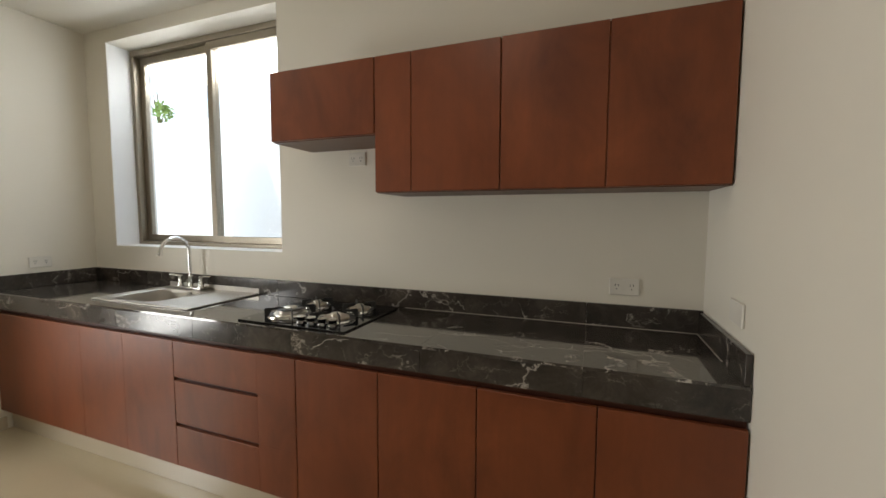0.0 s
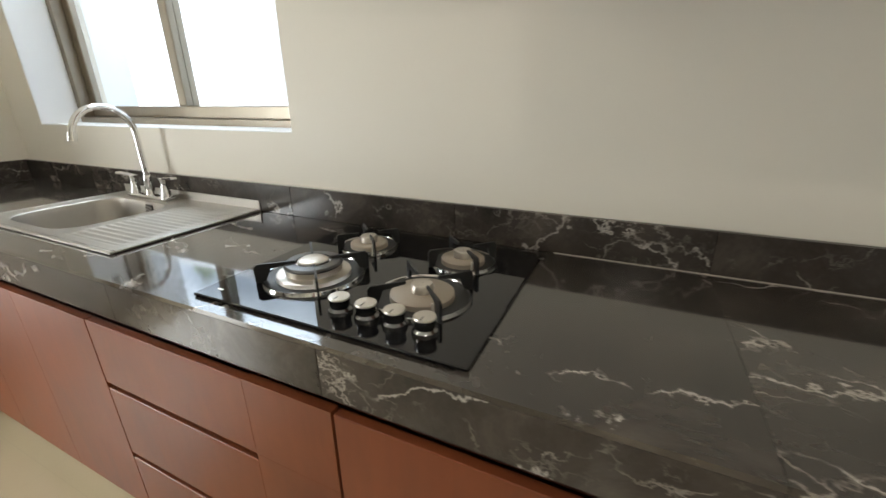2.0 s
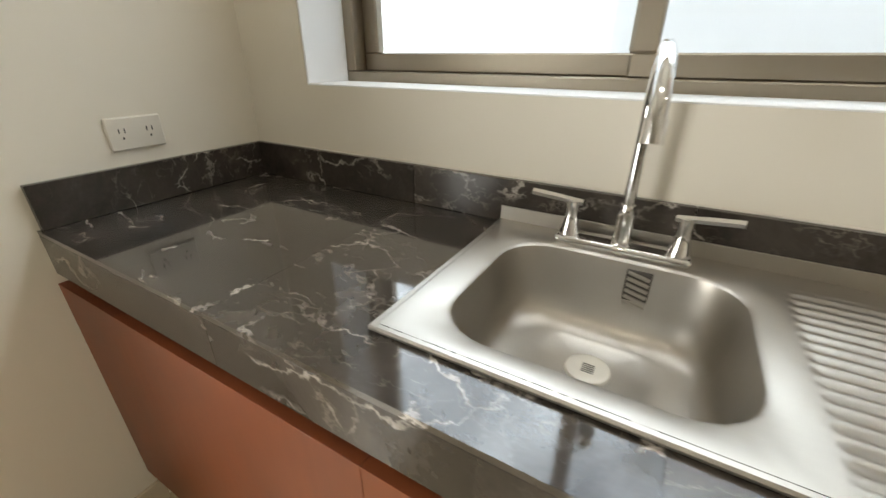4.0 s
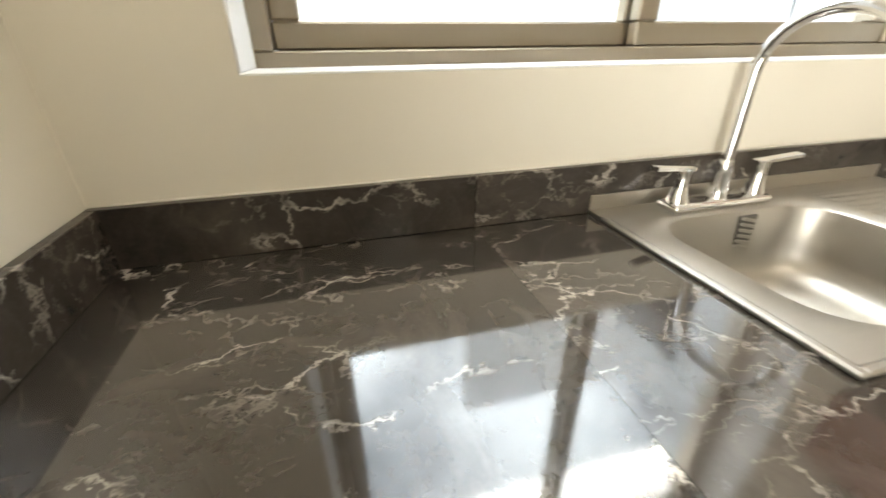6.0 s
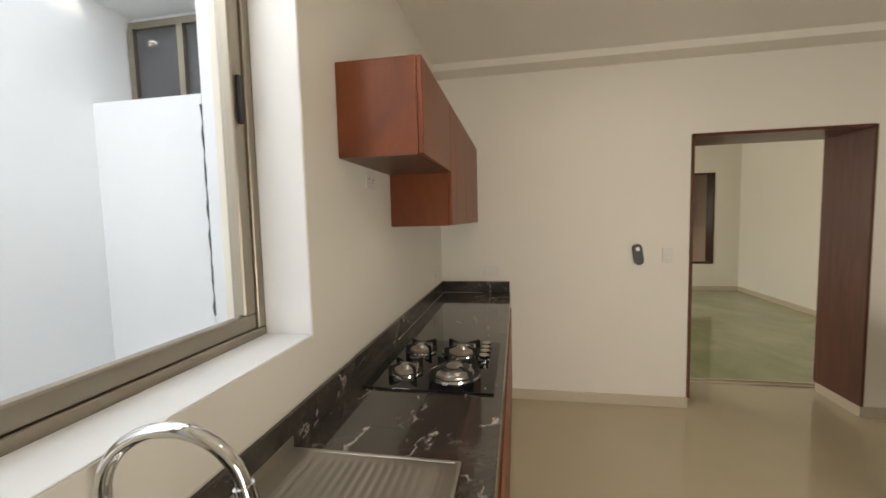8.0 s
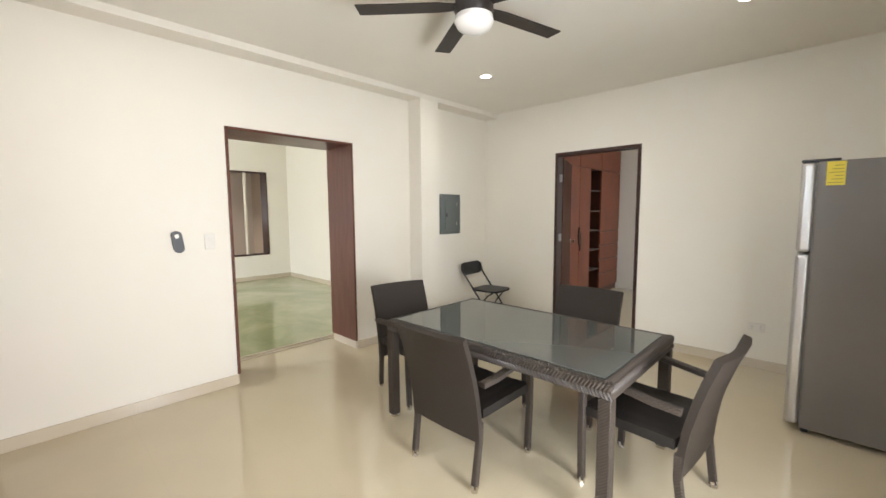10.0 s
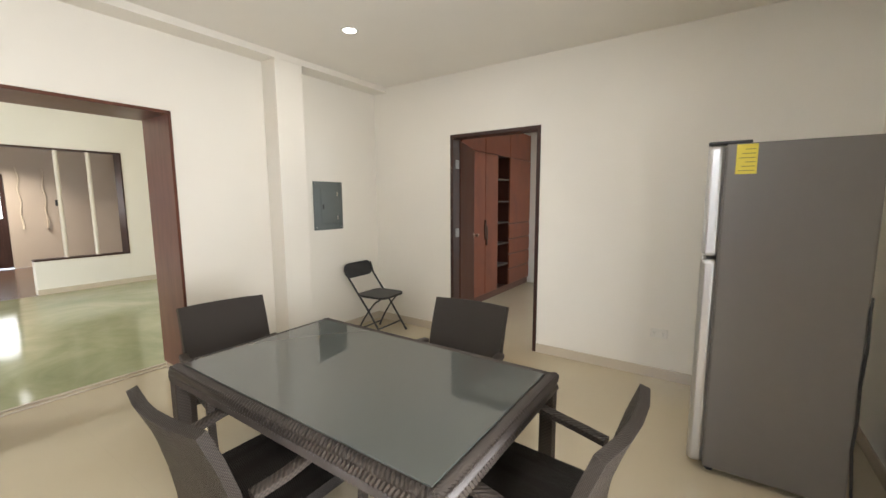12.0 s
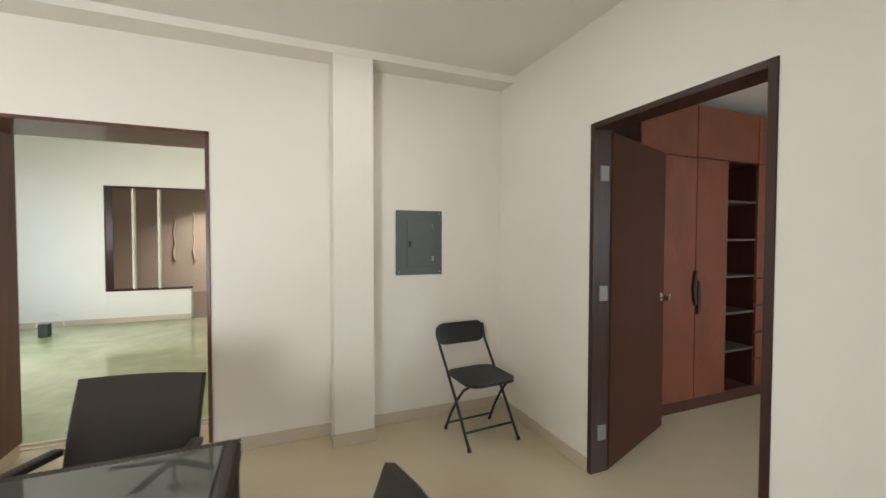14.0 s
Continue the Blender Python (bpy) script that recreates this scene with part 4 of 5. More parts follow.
drain = part("drain", lathe(bmesh.new(), [(0, SZ - 0.1475), (0.018, SZ - 0.147), (0.031, SZ - 0.144), (0.036, SZ - 0.146), (0.038, SZ - 0.153)], (dc[0], dc[1], 0)), WHITEPLASTIC, sink, "pale drain strainer", smooth=True)
for k in range(-2, 3):
    part("slot", nbm(dc[0] - 0.010, dc[0] + 0.010, dc[1] + k * 0.005 - 0.001, dc[1] + k * 0.005 + 0.001, SZ - 0.1476, SZ - 0.1466), IRON, drain)
# louvred overflow in the bowl's back wall
ox = -2.852
over = part("overflow_plate", nbm(ox - 0.021, ox + 0.021, by1 - 0.0085, by1 - 0.003, SZ - 0.088, SZ - 0.012, bevel=0.001), plain("dark_overflow", (0.09, 0.082, 0.072), 0.4), sink, "louvred overflow")
for k in range(6):
    zz = SZ - 0.020 - k * 0.012
    part("louvre", nbm(-0.019, 0.019, -0.0035, 0.0005, -0.0032, 0.0032, bevel=0.001), STEEL, over, at=Matrix.Translation((ox, by1 - 0.0088, zz)) @ Matrix.Rotation(radians(14), 4, "Y"))

# ---------------------------------------------------------------- faucet
fx, fy = -2.897, -0.066
faucet = thing("kitchen_faucet", "chrome gooseneck kitchen faucet with two lever handles", "faucet")
part("base_plate", nbm(fx - 0.118, fx + 0.118, fy - 0.028, fy + 0.028, SZ, SZ + 0.017, bevel=0.007, seg=3), CHROME, faucet, smooth=True)
part("spout_collar", lathe(bmesh.new(), [(0, 0), (0.019, 0), (0.0165, 0.012), (0.015, 0.05), (0.0165, 0.055), (0.012, 0.075), (0, 0.075)], (fx, fy, SZ + 0.016), 24), CHROME, faucet, smooth=True)
pts = [(fx, fy, SZ + 0.07), (fx, fy, SZ + 0.14), (fx, fy, SZ + 0.245)]
R = 0.102
sd = Vector((0.12, -0.99, 0)).normalized()
for k in range(1, 17):
    a = math.pi * 0.96 * k / 16
    off = R - R * math.cos(a)
    pts.append((fx + sd.x * off, fy + sd.y * off, SZ + 0.245 + R * 0.93 * math.sin(a)))
part("spout", tube(bmesh.new(), pts, 0.0105, 14), CHROME, faucet, smooth=True)
e = Vector(pts[-1])
tip = (e - Vector(pts[-2])).normalized()
part("aerator", cyl(bmesh.new(), e - tip * 0.006, e + tip * 0.024, 0.0138, n=20), CHROME, faucet, smooth=True)
for s in (-1, 1):
    h = part("handle", lathe(bmesh.new(), [(0, 0), (0.0215, 0), (0.0205, 0.006), (0.015, 0.022), (0.0115, 0.046), (0.0125, 0.060), (0.014, 0.068), (0, 0.070)], (fx + s * 0.095, fy, SZ + 0.016), 20), CHROME, faucet, smooth=True)
    lv = bmesh.new()
    beam_tube(lv, [(fx + s * 0.078, fy + 0.003, SZ + 0.080), (fx + s * 0.105, fy, SZ + 0.083), (fx + s * 0.140, fy - 0.004, SZ + 0.087), (fx + s * 0.168, fy - 0.007, SZ + 0.090), (fx + s * 0.174, fy - 0.008, SZ + 0.0905)], 0.021, 0.0085)
    part("lever", lv, CHROME, h, smooth=True)

# ---------------------------------------------------------------- cooktop
cx0, cx1, cy0, cy1 = -1.962, -1.383, -0.546, -0.055
hob = thing("gas_cooktop", "black glass gas cooktop with four burners and silver knobs", "cooktop")
CT = TOP + 0.008
part("glass_plate", nbm(cx0, cx1, cy0, cy1, TOP + 0.0005, CT, bevel=0.002), BLACKGLASS, hob)
ALU = metal("burner_aluminium", (0.62, 0.58, 0.52), 0.34)


DULL = plain("dull_cream_aluminium", (0.42, 0.36, 0.29), 0.42, 0.12, 30, 0.35)
GREYCAST = plain("grey_enamelled_cap", (0.055, 0.055, 0.056), 0.3)
DARKCHROME = metal("dark_chrome", (0.22, 0.22, 0.225), 0.12)


def burner(x, y, r, arms, triple):
    """A burner: black flange in a chrome ring, then a flat disc with a small cap, or a tall triple-ring head."""
    b = part("burner", lathe(bmesh.new(), [(r * 0.97, 0.0), (r * 0.97, 0.004), (r * 0.8, 0.0035), (r * 0.6, 0.002), (0, 0.002)], (x, y, CT), 40), IRON, hob, "black burner flange", smooth=True)
    part("rim_ring", lathe(bmesh.new(), [(r * 0.94, 0.003), (r * 0.955, 0.0065), (r * 0.985, 0.0068), (r * 1.0, 0.0)], (x, y, CT), 44), CHROME, b, "thin chrome ring", smooth=True)
    if triple:
        part("burner_base", lathe(bmesh.new(), [(r * 0.74, 0.003), (r * 0.72, 0.011), (r * 0.60, 0.014), (0, 0.014)], (x, y, CT), 36), ALU, b, smooth=True)
        part("burner_head", lathe(bmesh.new(), [(r * 0.55, 0.013), (r * 0.55, 0.026), (r * 0.52, 0.029), (0, 0.029)], (x, y, CT), 36), ALU, b, smooth=True)
        part("ring_cap", lathe(bmesh.new(), [(r * 0.34, 0.029), (r * 0.36, 0.035), (r * 0.54, 0.034), (r * 0.58, 0.030), (r * 0.57, 0.027)], (x, y, CT), 36), GREYCAST, b, "grey enamelled ring cap", smooth=True)
        part("burner_cap", lathe(bmesh.new(), [(r * 0.30, 0.028), (r * 0.30, 0.036), (r * 0.26, 0.039), (r * 0.08, 0.038), (0, 0.038)], (x, y, CT), 32), ALU, b, smooth=True)
    else:
        part("burner_base", lathe(bmesh.new(), [(r * 0.66, 0.002), (r * 0.65, 0.012), (r * 0.61, 0.0145), (0, 0.0145)], (x, y, CT), 36), DULL, b, "flat cream metal disc", smooth=True)
        part("burner_cap", lathe(bmesh.new(), [(0.0215, 0.014), (0.0215, 0.027), (0.019, 0.031), (0.004, 0.031), (0.003, 0.029), (0, 0.029)], (x, y, CT), 28), ALU, b, smooth=True)
    part("spark_plug", cyl(bmesh.new(), (x + r * 0.5, y - r * 0.55, CT + 0.002), (x + r * 0.5, y - r * 0.55, CT + 0.022), 0.0025, n=8), WHITEPLASTIC, b)
    for k in range(arms):
        a = math.pi / 4 + k * 2 * math.pi / arms
        g = bmesh.new()
        slab(g, [(r * 0.34, 0.038), (r * 0.80, 0.032), (r * 0.92, 0.004), (r * 1.10, 0.004), (r * 1.10, 0.038), (r * 1.04, 0.044), (r * 0.92, 0.044), (r * 0.34, 0.043)], -0.0022, 0.0022)
        part("pan_support", g, IRON, b, at=Matrix.Translation((x, y, CT - 0.0035)) @ Matrix.Rotation(a, 4, "Z") @ Matrix.Rotation(radians(90), 4, "X"))


burner(-1.800, -0.382, 0.106, 4, True)
burner(-1.797, -0.183, 0.072, 4, False)
burner(-1.537, -0.185, 0.076, 4, False)
burner(-1.540, -0.380, 0.094, 4, False)
for k in range(4):
    kx, ky = -1.648 + k * 0.0563, -0.487
    kb = part("knob", lathe(bmesh.new(), [(0, 0), (0.0225, 0), (0.0215, 0.007), (0.0170, 0.011), (0.0182, 0.027), (0.0185, 0.0275)], (kx, ky, CT), 28), DARKCHROME, hob, "dark chrome knob with silver top", smooth=True)
    part("knob_top", lathe(bmesh.new(), [(0.0185, 0.0275), (0.0190, 0.029), (0.0180, 0.031), (0.006, 0.0315), (0, 0.0315)], (kx, ky, CT), 28), ALU, kb, "brushed silver top", smooth=True)
    part("pointer", nbm(kx - 0.001, kx + 0.001, ky - 0.016, ky - 0.004, CT + 0.0308, CT + 0.0318), IRON, kb)
part("maker_mark", nbm(cx0 + 0.03, cx0 + 0.044, cy0 + 0.03, cy0 + 0.035, CT - 0.0004, CT + 0.0004), ALU, hob, "small pale printed mark")


# ---------------------------------------------------------------- sockets, switches, panel
def plate(name, m, w, h, holes, label, category):
    t = thing(name, label, category, m)
    part("cover", nbm(-w / 2, w / 2, -0.009, 0.0, -h / 2, h / 2, bevel=0.003), WHITEPLASTIC, t)
    for hx0 in holes:
        for dx in (-0.006, 0.006):
            part("slot", nbm(hx0 + dx - 0.0013, hx0 + dx + 0.0013, -0.0098, -0.0088, 0.002, 0.012), IRON, t)
        part("slot", nbm(hx0 - 0.002, hx0 + 0.002, -0.0098, -0.0088, -0.012, -0.007), IRON, t)
    return t


plate("wall_outlet", pose(-0.303, 0, 1.083), 0.122, 0.075, (-0.03, 0.03), "white double wall outlet above the counter", "outlet")
plate("wall_outlet", pose(-1.655, 0, 1.70), 0.105, 0.072, (-0.025, 0.025), "white wall outlet below the short cabinet", "outlet")
plate("wall_outlet", pose(WEST, -0.335, 1.075, 0, 0, 90), 0.122, 0.075, (-0.03, 0.03), "white double wall outlet above the counter end", "outlet")
plate("wall_outlet", pose(0, -0.42, 1.085, 0, 0, -90), 0.122, 0.075, (), "blank white wall plate beside the counter", "outlet")
plate("wall_outlet", pose(-3.075, SOUTH, 0.375, 0, 0, 180), 0.122, 0.075, (-0.03, 0.03), "white double wall outlet low on the wall", "outlet")
plate("wall_outlet", pose(WEST2, -4.02, 0.45, 0, 0, 90), 0.08, 0.12, (0.0,), "white wall outlet behind the refrigerator", "outlet")
sw = thing("light_switch", "white double light switch plate", "switch", pose(0, -1.775, 1.207, 0, 0, -90))
part("cover", nbm(-0.038, 0.038, -0.008, 0.0, -0.06, 0.06, bevel=0.003), WHITEPLASTIC, sw)
for zz in (-0.03, 0.03):
    part("rocker", nbm(-0.014, 0.014, -0.012, -0.006, zz - 0.013, zz + 0.013, bevel=0.002), WHITEPLASTIC, sw)
th = thing("remote_holder", "small black remote control in a wall cradle", "remote", pose(0, -1.558, 1.215, 0, 0, -90))
part("body", slab(bmesh.new(), rounded(-0.034, 0.034, -0.082, 0.082, 0.033), 0, 0.026), BLACKPLASTIC, th, at=Matrix.Rotation(radians(90), 4, "X") @ Matrix.Rotation(radians(8), 4, "Z"))
part("display", slab(bmesh.new(), rounded(-0.014, 0.014, 0.028, 0.058, 0.010), 0.026, 0.0275), WHITEPLASTIC, th, "pale round display", at=Matrix.Rotation(radians(90), 4, "X") @ Matrix.Rotation(radians(8), 4, "Z"))

pn = thing("electrical_panel", "grey-green metal breaker panel set in the wall", "electrical panel")
part("cover", nbm(-0.014, 0.0, -4.722, -4.345, 1.145, 1.645, bevel=0.004), GREYPANEL, pn)
pd = part("door", nbm(-0.022, -0.014, -4.655, -4.43, 1.205, 1.580, bevel=0.003), GREYPANEL, pn)
part("latch", nbm(-0.027, -0.021, -4.465, -4.445, 1.36, 1.41, bevel=0.002), BLACKPLASTIC, pd)
for zz in (1.27, 1.52):
    part("hinge", nbm(-0.027, -0.021, -4.645, -4.635, zz - 0.02, zz + 0.02), BRASS, pd)
for yy in (-4.70, -4.367):
    for zz in (1.168, 1.622):
        part("screw", cyl(bmesh.new(), (-0.0135, yy, zz), (-0.017, yy, zz), 0.006, n=10), BRASS, pn)

# ---------------------------------------------------------------- ceiling lights and fan
for lx, ly in ((-1.03, -1.31), (-1.03, -3.95), (-3.05, -1.31), (-3.05, -3.95)):
    dl = thing("downlight", "small round recessed ceiling downlight, switched on", "downlight", Matrix.Translation((lx, ly, CEIL)), "kitchen downlights")
    part("rim", lathe(bmesh.new(), [(0.048, 0.0), (0.048, -0.004), (0.062, -0.006), (0.068, 0.0)], n=32), WHITEPLASTIC, dl, smooth=True)
    part("diffuser", lathe(bmesh.new(), [(0.05, -0.003), (0, -0.004)], n=32), LIT, dl, "glowing white diffuser")
# glowing discs added where the entry's fill lamps hang
for ly in (-1.9, -3.3):
    dl = thing("downlight", "small round glowing disc added to the entry ceiling", "downlight", Matrix.Translation((8.35, ly, 2.66)), "entry downlights")
    part("diffuser", lathe(bmesh.new(), [(0.07, 0.0), (0.07, -0.01), (0, -0.011)], n=24), LIT, dl)



def ceiling_fan(x, y, top, low, turn, label):
    """A five-bladed fan hung from a ceiling at height top, its blades at height low."""
    fan = thing("ceiling_fan", label, "ceiling fan", Matrix.Translation((x, y, 0)))
    part("canopy", lathe(bmesh.new(), [(0, top), (0.07, top), (0.065, top - 0.03), (0.03, top - 0.05), (0, top - 0.05)]), FANBLADE, fan, smooth=True)
    part("rod", cyl(bmesh.new(), (0, 0, top - 0.05), (0, 0, low + 0.045), 0.013), FANBLADE, fan, smooth=True)
    part("motor", lathe(bmesh.new(), [(0, low + 0.065), (0.06, low + 0.06), (0.105, low + 0.035), (0.11, low - 0.025), (0.09, low - 0.055), (0, low - 0.055)]), FANBLADE, fan, smooth=True)
    part("globe", lathe(bmesh.new(), [(0.0, low - 0.14), (0.05, low - 0.135), (0.09, low - 0.115), (0.11, low - 0.08), (0.105, low - 0.055), (0, low - 0.055)]), OPAL, fan, "white opal glass globe", smooth=True)
    for k in range(5):
        bl = bmesh.new()
        slab(bl, [(0.10, -0.035), (0.20, -0.052), (0.65, -0.060), (0.655, 0.050), (0.20, 0.052), (0.10, 0.035)], low - 0.003, low + 0.004)
        part("blade", bl, FANBLADE, fan, at=Matrix.Rotation(radians(turn + 72 * k), 4, "Z"))
    return fan


ceiling_fan(-2.0, -2.6, CEIL, 2.555, 42, "dark ceiling fan with flat blades and a white globe light")
ceiling_fan(2.67, -2.30, HALL_C, 2.65, 15, "dark ceiling fan above the green hall floor")

# ---------------------------------------------------------------- refrigerator
fr = thing("refrigerator", "grey two-door refrigerator with silver door edges, not yet in place", "refrigerator")
ry0, ry1, rxb, rxf, rz = -4.80, -4.135, -3.970, -3.418, 1.712
part("cabinet_body", nbm(rxb, rxf, ry0, ry1, 0.03, rz, bevel=0.008, seg=2), FRIDGEGREY, fr)
lo = part("lower_door", nbm(rxf + 0.004, rxf + 0.074, ry0, ry1, 0.045, 1.145, bevel=0.022, seg=3), SILVER, fr, "silver lower door")
up = part("upper_door", nbm(rxf + 0.004, rxf + 0.074, ry0, ry1, 1.16, rz, bevel=0.022, seg=3), SILVER, fr, "silver freezer door")
part("hinge_cover", nbm(rxf - 0.10, rxf + 0.075, ry1 - 0.09, ry1 - 0.002, rz, rz + 0.014, bevel=0.004), BLACKPLASTIC, fr)
part("seal", nbm(rxf - 0.001, rxf + 0.006, ry0 + 0.01, ry1 - 0.012, 0.05, rz - 0.012), FRIDGEGREY, fr)
lb = part("energy_label", nbm(rxf - 0.122, rxf - 0.040, ry1, ry1 + 0.0015, 1.566, 1.706), YELLOW, fr, "yellow energy label")
for k in range(6):
    part("print_bar", nbm(rxf - 0.114, rxf - 0.050 - 0.012 * (k % 3), ry1 + 0.0015, ry1 + 0.0022, 1.580 + k * 0.02, 1.584 + k * 0.02), plain("olive_print", (0.30, 0.25, 0.04), 0.6), lb)
for fx0 in (rxb + 0.05, rxf - 0.03):
    for fy0 in (ry0 + 0.05, ry1 - 0.05):
        part("foot", cyl(bmesh.new(), (fx0, fy0, 0), (fx0, fy0, 0.032), 0.02, n=12), BLACKPLASTIC, fr)
bm = bmesh.new()
tube(bm, [(-3.978, -4.16, 1.02), (-3.970, -4.129, 0.96), (-3.974, -4.127, 0.80), (-3.967, -4.127, 0.63), (-3.970, -4.126, 0.45), (-3.965, -4.125, 0.32), (-3.980, -4.12, 0.11), (-3.990, -4.11, 0.012), (-3.985, -4.08, 0.008), (-4.005, -4.03, 0.008), (-4.02, -4.01, 0.016)], 0.0065, 8)
cyl(bm, (-4.018, -4.012, 0.017), (-4.048, -3.988, 0.017), 0.013, 0.017, n=12)
solid("power_cord", bm, BLACKPLASTIC, "black power cord hanging from the refrigerator to the floor", "power cord", smooth=True)

# ---------------------------------------------------------------- dining table
TX0, TX1, TY0, TY1, TZ = -2.868, -1.338, -3.385, -2.462, 0.688
table = thing("dining_table", "dark woven rattan dining table with grey glass top", "table")
B, AH, LEG = 0.085, 0.072, 0.060      # edge width, edge height, leg width
ap = nbm(TX0, TX1, TY1 - B, TY1, TZ - AH, TZ, bevel=0.006, seg=2)
part("apron", ap, RATTAN, table)
part("apron", nbm(TX0, TX1, TY0, TY0 + B, TZ - AH, TZ, bevel=0.006, seg=2), RATTAN, table)
part("apron", nbm(TX0, TX0 + B, TY0 + B, TY1 - B, TZ - AH, TZ, bevel=0.006, seg=2), RATTAN, table)
part("apron", nbm(TX1 - B, TX1, TY0 + B, TY1 - B, TZ - AH, TZ, bevel=0.006, seg=2), RATTAN, table)


def braid(bm, p0, p1, out, down, rows=2, first_row=0.019, pitch=0.034, half=0.021):
    """Rows of slanted strands over one face of the table's edge."""
    p0, p1, out, down = Vector(p0), Vector(p1), Vector(out), Vector(down)
    along = (p1 - p0).normalized()
    n = int((p1 - p0).length / 0.0175)
    for row in range(rows):
        for k in range(n):
            c = p0 + along * (0.00875 + k * 0.0175) + down * (first_row + pitch * row)
            u = (along * 0.55 + down * (-0.85 if row else 0.85)).normalized()
            w = out.cross(u).normalized()
            ring = []
            for a, b, h in ((-half, 0.0035, 0.0), (-half * 0.6, 0.0074, 0.006), (half * 0.6, 0.0074, 0.006), (half, 0.0035, 0.0)):
                ring.append([bm.verts.new(c + u * a - w * b), bm.verts.new(c + u * a + out * h), bm.verts.new(c + u * a + w * b)])
            for r0, r1 in zip(ring, ring[1:]):
                for i in (0, 1):
                    bm.faces.new((r0[i], r0[i + 1], r1[i + 1], r1[i]))
    return bm


strands = bmesh.new()
EDGES = (((TX0, TY1, TZ), (TX1, TY1, TZ), (0, 1, 0)), ((TX0, TY0, TZ), (TX1, TY0, TZ), (0, -1, 0)),
         ((TX0, TY0, TZ), (TX0, TY1, TZ), (-1, 0, 0)), ((TX1, TY0, TZ), (TX1, TY1, TZ), (1, 0, 0)))
for p0, p1, out in EDGES:
    side = Vector(out) * 0.0008
    braid(strands, Vector(p0) + side, Vector(p1) + side, out, (0, 0, -1))
    lift = Vector((0, 0, 0.0006))
    braid(strands, Vector(p0) + lift, Vector(p1) + lift, (0, 0, 1), -Vector(out), 1, 0.023, 0.0, 0.024)
weave = part("braid", strands, plain("dark_rattan_strand", (0.047, 0.037, 0.030), 0.42, 0.25, 60), table, "braided rattan edge", smooth=True)
weave["kind"] = "stuff"
part("glass_top", nbm(TX0 + 0.046, TX1 - 0.046, TY0 + 0.046, TY1 - 0.046, TZ + 0.0005, TZ + 0.0075, bevel=0.0015), TABLEGLASS, table, "grey tinted glass top")
part("under_panel", nbm(TX0 + B, TX1 - B, TY0 + B, TY1 - B, TZ - 0.03, TZ), RATTAN, table)
for x in (TX0, TX1 - LEG):
    for y in (TY0, TY1 - LEG):
        lg = part("leg", nbm(x, x + LEG, y, y + LEG, 0.022, TZ - AH, bevel=0.006, seg=2), RATTAN, table)
        part("foot", nbm(x + 0.006, x + LEG - 0.006, y + 0.006, y + LEG - 0.006, 0.0, 0.024, bevel=0.004), BRASS, lg, "silver foot cap")


# ---------------------------------------------------------------- woven armchairs (built facing +y, origin on the floor under the seat)
def sheet(bm, rows, thick):
    """A bent panel: rows of points, thickened along its normals."""
    g = [[Vector(p) for p in r] for r in rows]
    n, m = len(g), len(g[0])
    nor = [[None] * m for _ in range(n)]
    for i in range(n):
        for j in range(m):
            a = g[min(i + 1, n - 1)][j] - g[max(i - 1, 0)][j]
            b = g[i][min(j + 1, m - 1)] - g[i][max(j - 1, 0)]
            nor[i][j] = a.cross(b).normalized()
    f = [[bm.verts.new(g[i][j] + nor[i][j] * thick / 2) for j in range(m)] for i in range(n)]
    k = [[bm.verts.new(g[i][j] - nor[i][j] * thick / 2) for j in range(m)] for i in range(n)]
    for i in range(n - 1):
        for j in range(m - 1):
            bm.faces.new((f[i][j], f[i + 1][j], f[i + 1][j + 1], f[i][j + 1]))
            bm.faces.new((k[i][j], k[i][j + 1], k[i + 1][j + 1], k[i + 1][j]))
    for i in range(n - 1):
        bm.faces.new((f[i][0], k[i][0], k[i + 1][0], f[i + 1][0]))
        bm.faces.new((f[i][m - 1], f[i + 1][m - 1], k[i + 1][m - 1], k[i][m - 1]))
    for j in range(m - 1):
        bm.faces.new((f[0][j], f[0][j + 1], k[0][j + 1], k[0][j]))
        bm.faces.new((f[n - 1][j], k[n - 1][j], k[n - 1][j + 1], f[n - 1][j + 1]))
    return bm


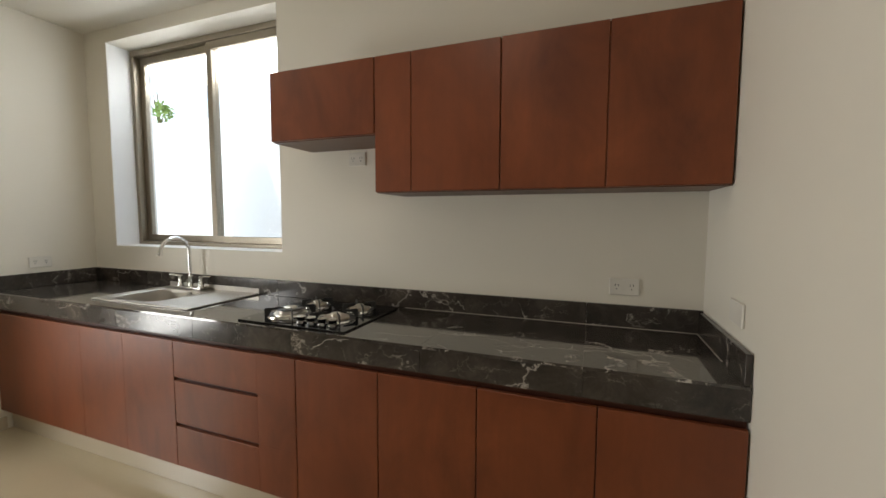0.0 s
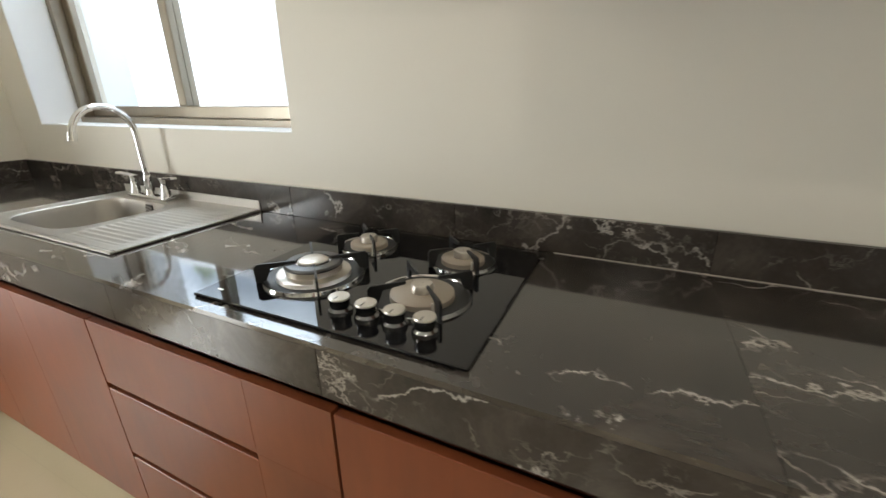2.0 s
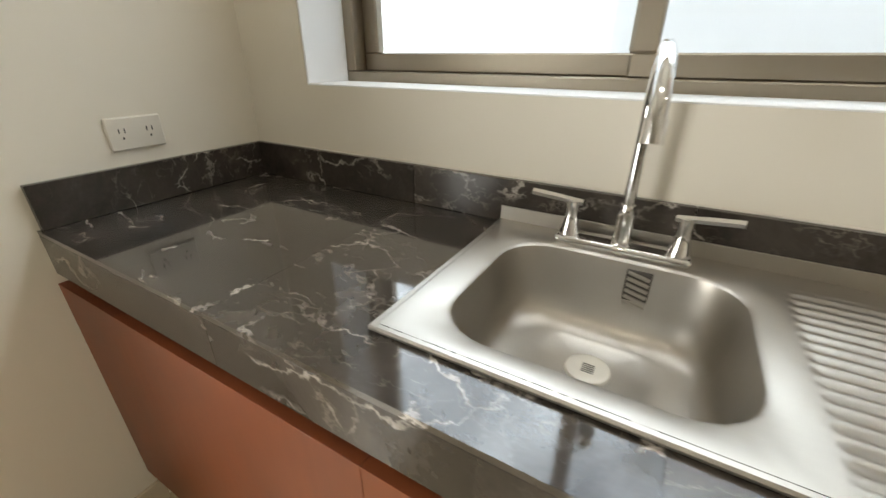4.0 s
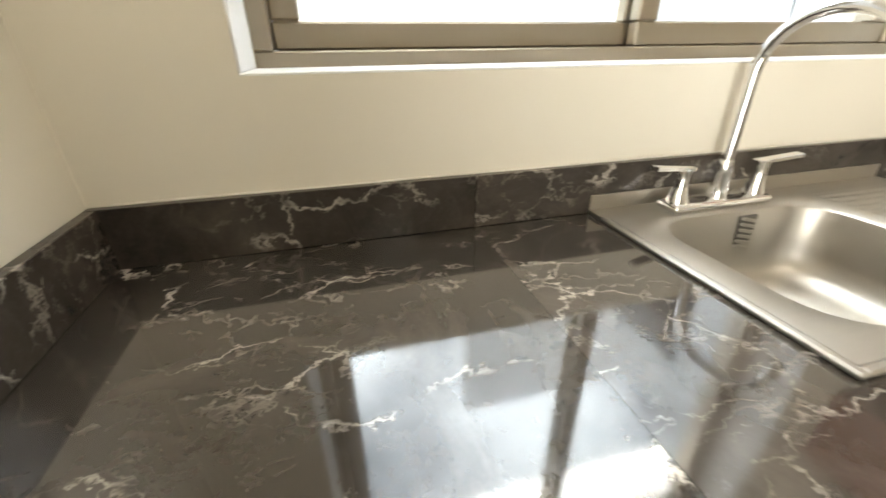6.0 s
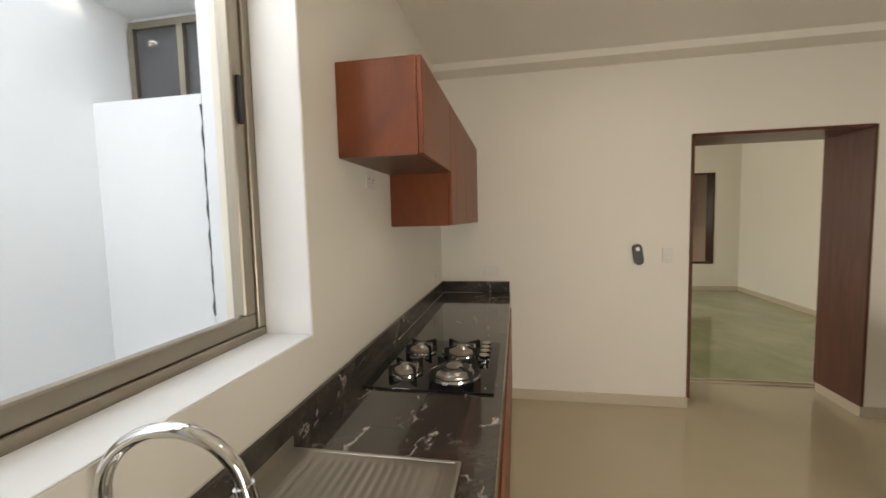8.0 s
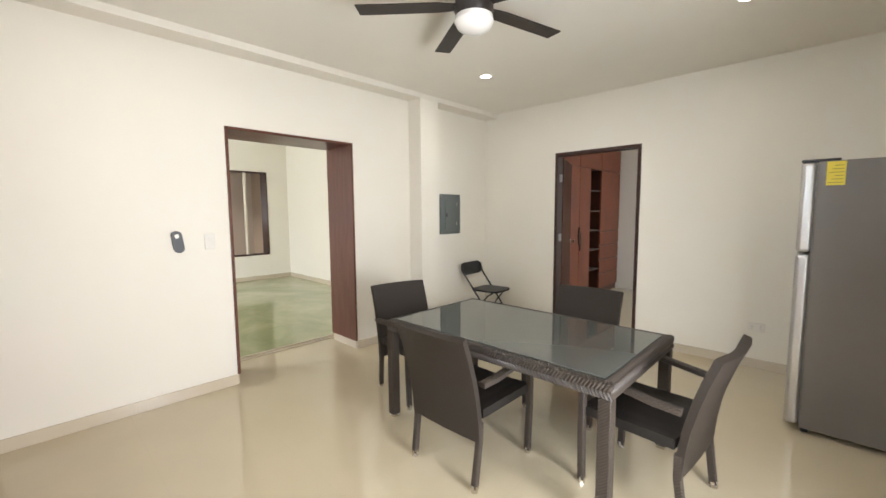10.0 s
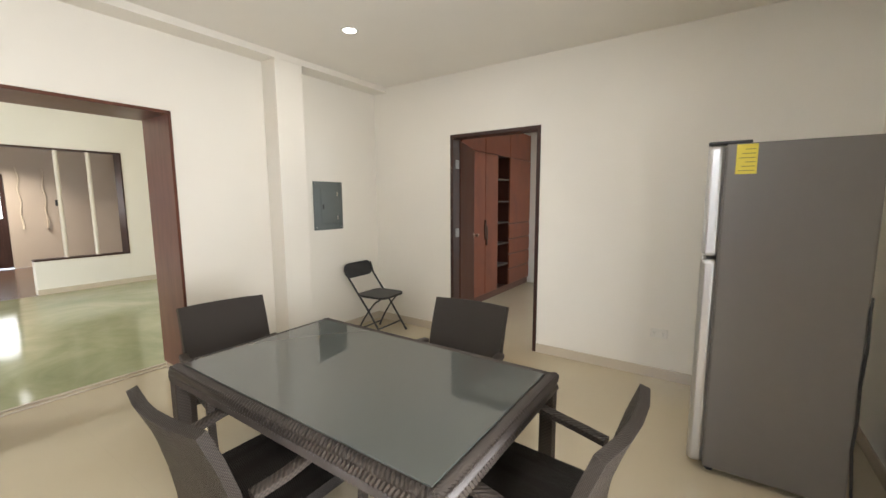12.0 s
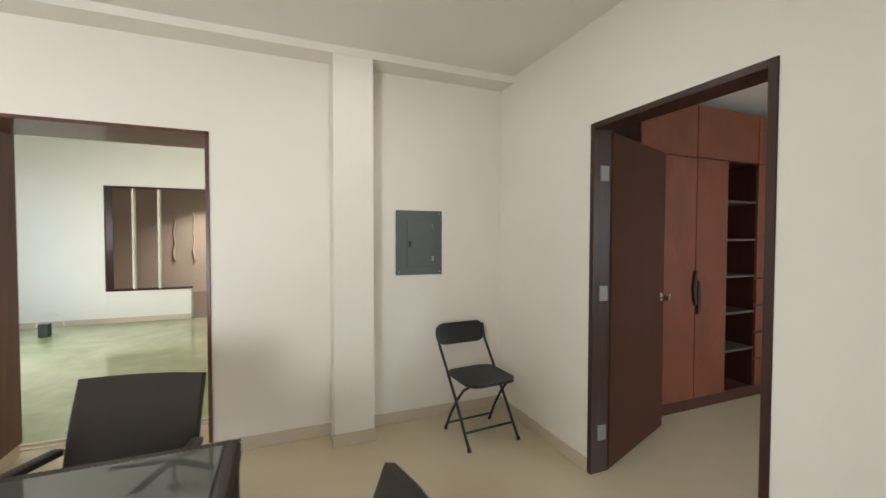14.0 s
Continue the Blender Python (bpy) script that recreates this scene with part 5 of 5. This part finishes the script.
def armchair(m, label):
    c = thing("dining_armchair", label, "chair", m, "armchairs round the table")
    W = 0.245
    st = [[(x, y, 0.405 - 0.012 * math.cos(x / W * 1.4)) for x in (-W, -W / 2, 0, W / 2, W)] for y in (-0.20, -0.07, 0.08, 0.24)]
    part("seat", sheet(bmesh.new(), st, 0.045), SEATCLOTH, c, smooth=True)
    bk = []
    for t in (0.0, 0.2, 0.4, 0.6, 0.8, 1.0):
        z = 0.26 + t * 0.56
        y = -0.215 - 0.03 * t - 0.10 * t * t
        bk.append([(x, y - 0.022 * (1 - (x / W) ** 2) * (0.4 + t), z) for x in (-W, -W / 2, 0, W / 2, W)])
    part("backrest", sheet(bmesh.new(), bk, 0.034), MESHCLOTH, c, smooth=True)
    for s in (-1, 1):
        fl = part("leg", beam_tube(bmesh.new(), [(s * 0.235, 0.235, 0.02), (s * 0.245, 0.235, 0.30), (s * 0.250, 0.230, 0.60)], 0.034, 0.034), RATTAN, c, smooth=True)
        part("foot", cyl(bmesh.new(), (s * 0.235, 0.235, 0.0), (s * 0.235, 0.235, 0.036), 0.0185, n=12), BRASS, fl, "silver foot cap")
        bl = part("leg", beam_tube(bmesh.new(), [(s * 0.225, -0.245, 0.02), (s * 0.23, -0.215, 0.25), (s * 0.232, -0.215, 0.36)], 0.032, 0.034), RATTAN, c, smooth=True)
        part("foot", cyl(bmesh.new(), (s * 0.225, -0.247, 0.0), (s * 0.225, -0.245, 0.036), 0.0185, n=12), BRASS, bl, "silver foot cap")
        part("armrest", beam_tube(bmesh.new(), [(s * 0.255, -0.225, 0.565), (s * 0.268, -0.12, 0.575), (s * 0.270, 0.05, 0.60), (s * 0.262, 0.17, 0.617), (s * 0.250, 0.235, 0.605)], 0.046, 0.028), RATTAN, c, smooth=True)
    return c


CHAIR_LABEL = "dark brown woven rattan armchair with silver feet"
first = armchair(pose(-1.19, -2.90, 0, 0, 0, 79), CHAIR_LABEL + " at the table's end")
for m, tail in ((pose(-2.04, -2.53, 0, 0, 0, 180), " pushed under the table"), (pose(-2.187, -3.474, 0, 0, 0, 3), " beside the bedroom doorway"), (pose(-2.876, -2.95, 0, 0, 0, -94), " near the refrigerator")):
    tagged(copy_thing(first, m), CHAIR_LABEL + tail)

# ---------------------------------------------------------------- folding chair (built facing +y)
fc = thing("folding_chair", "black metal folding chair with plastic seat against the wall", "chair", pose(-0.375, -4.870, 0, 0, 0, 94))
for s in (-1, 1):
    x = s * 0.200
    part("back_leg", tube(bmesh.new(), [(x * 1.02, -0.285, 0.74), (x * 1.02, -0.245, 0.62), (x, 0.01, 0.30), (x, 0.215, 0.012)], 0.0105, 10), BLACKPLASTIC, fc, smooth=True)
    part("front_leg", tube(bmesh.new(), [(x * 0.90, 0.17, 0.418), (x * 0.90, 0.10, 0.375), (x * 0.92, 0.02, 0.285), (x * 0.95, -0.08, 0.14), (x * 0.97, -0.15, 0.012)], 0.0095, 10), BLACKPLASTIC, fc, smooth=True)
    part("rubber_foot", cyl(bmesh.new(), (x, 0.209, 0.022), (x, 0.223, 0.0), 0.0135, n=12), BLACKPLASTIC, fc, smooth=True)
    part("rubber_foot", cyl(bmesh.new(), (x * 0.97, -0.144, 0.022), (x * 0.97, -0.154, 0.0), 0.0125, n=12), BLACKPLASTIC, fc, smooth=True)
for p0, p1 in (((-0.200, 0.150, 0.100), (0.200, 0.150, 0.100)), ((-0.192, -0.122, 0.060), (0.192, -0.122, 0.060))):
    part("stretcher", tube(bmesh.new(), [p0, p1], 0.0085, 8), BLACKPLASTIC, fc, smooth=True)
seat = slab(bmesh.new(), rounded(-0.195, 0.195, -0.165, 0.225, 0.085), 0.421, 0.443)
part("seat", seat, BLACKPLASTIC, fc)
bk = slab(bmesh.new(), rounded(-0.212, 0.212, 0.0, 0.165, 0.070), -0.008, 0.008)
for v in bk.verts:
    v.co.z += 0.35 * v.co.x ** 2
part("backrest", bk, BLACKPLASTIC, fc, at=Matrix.Translation((0, -0.252, 0.605)) @ Matrix.Rotation(radians(103), 4, "X"))
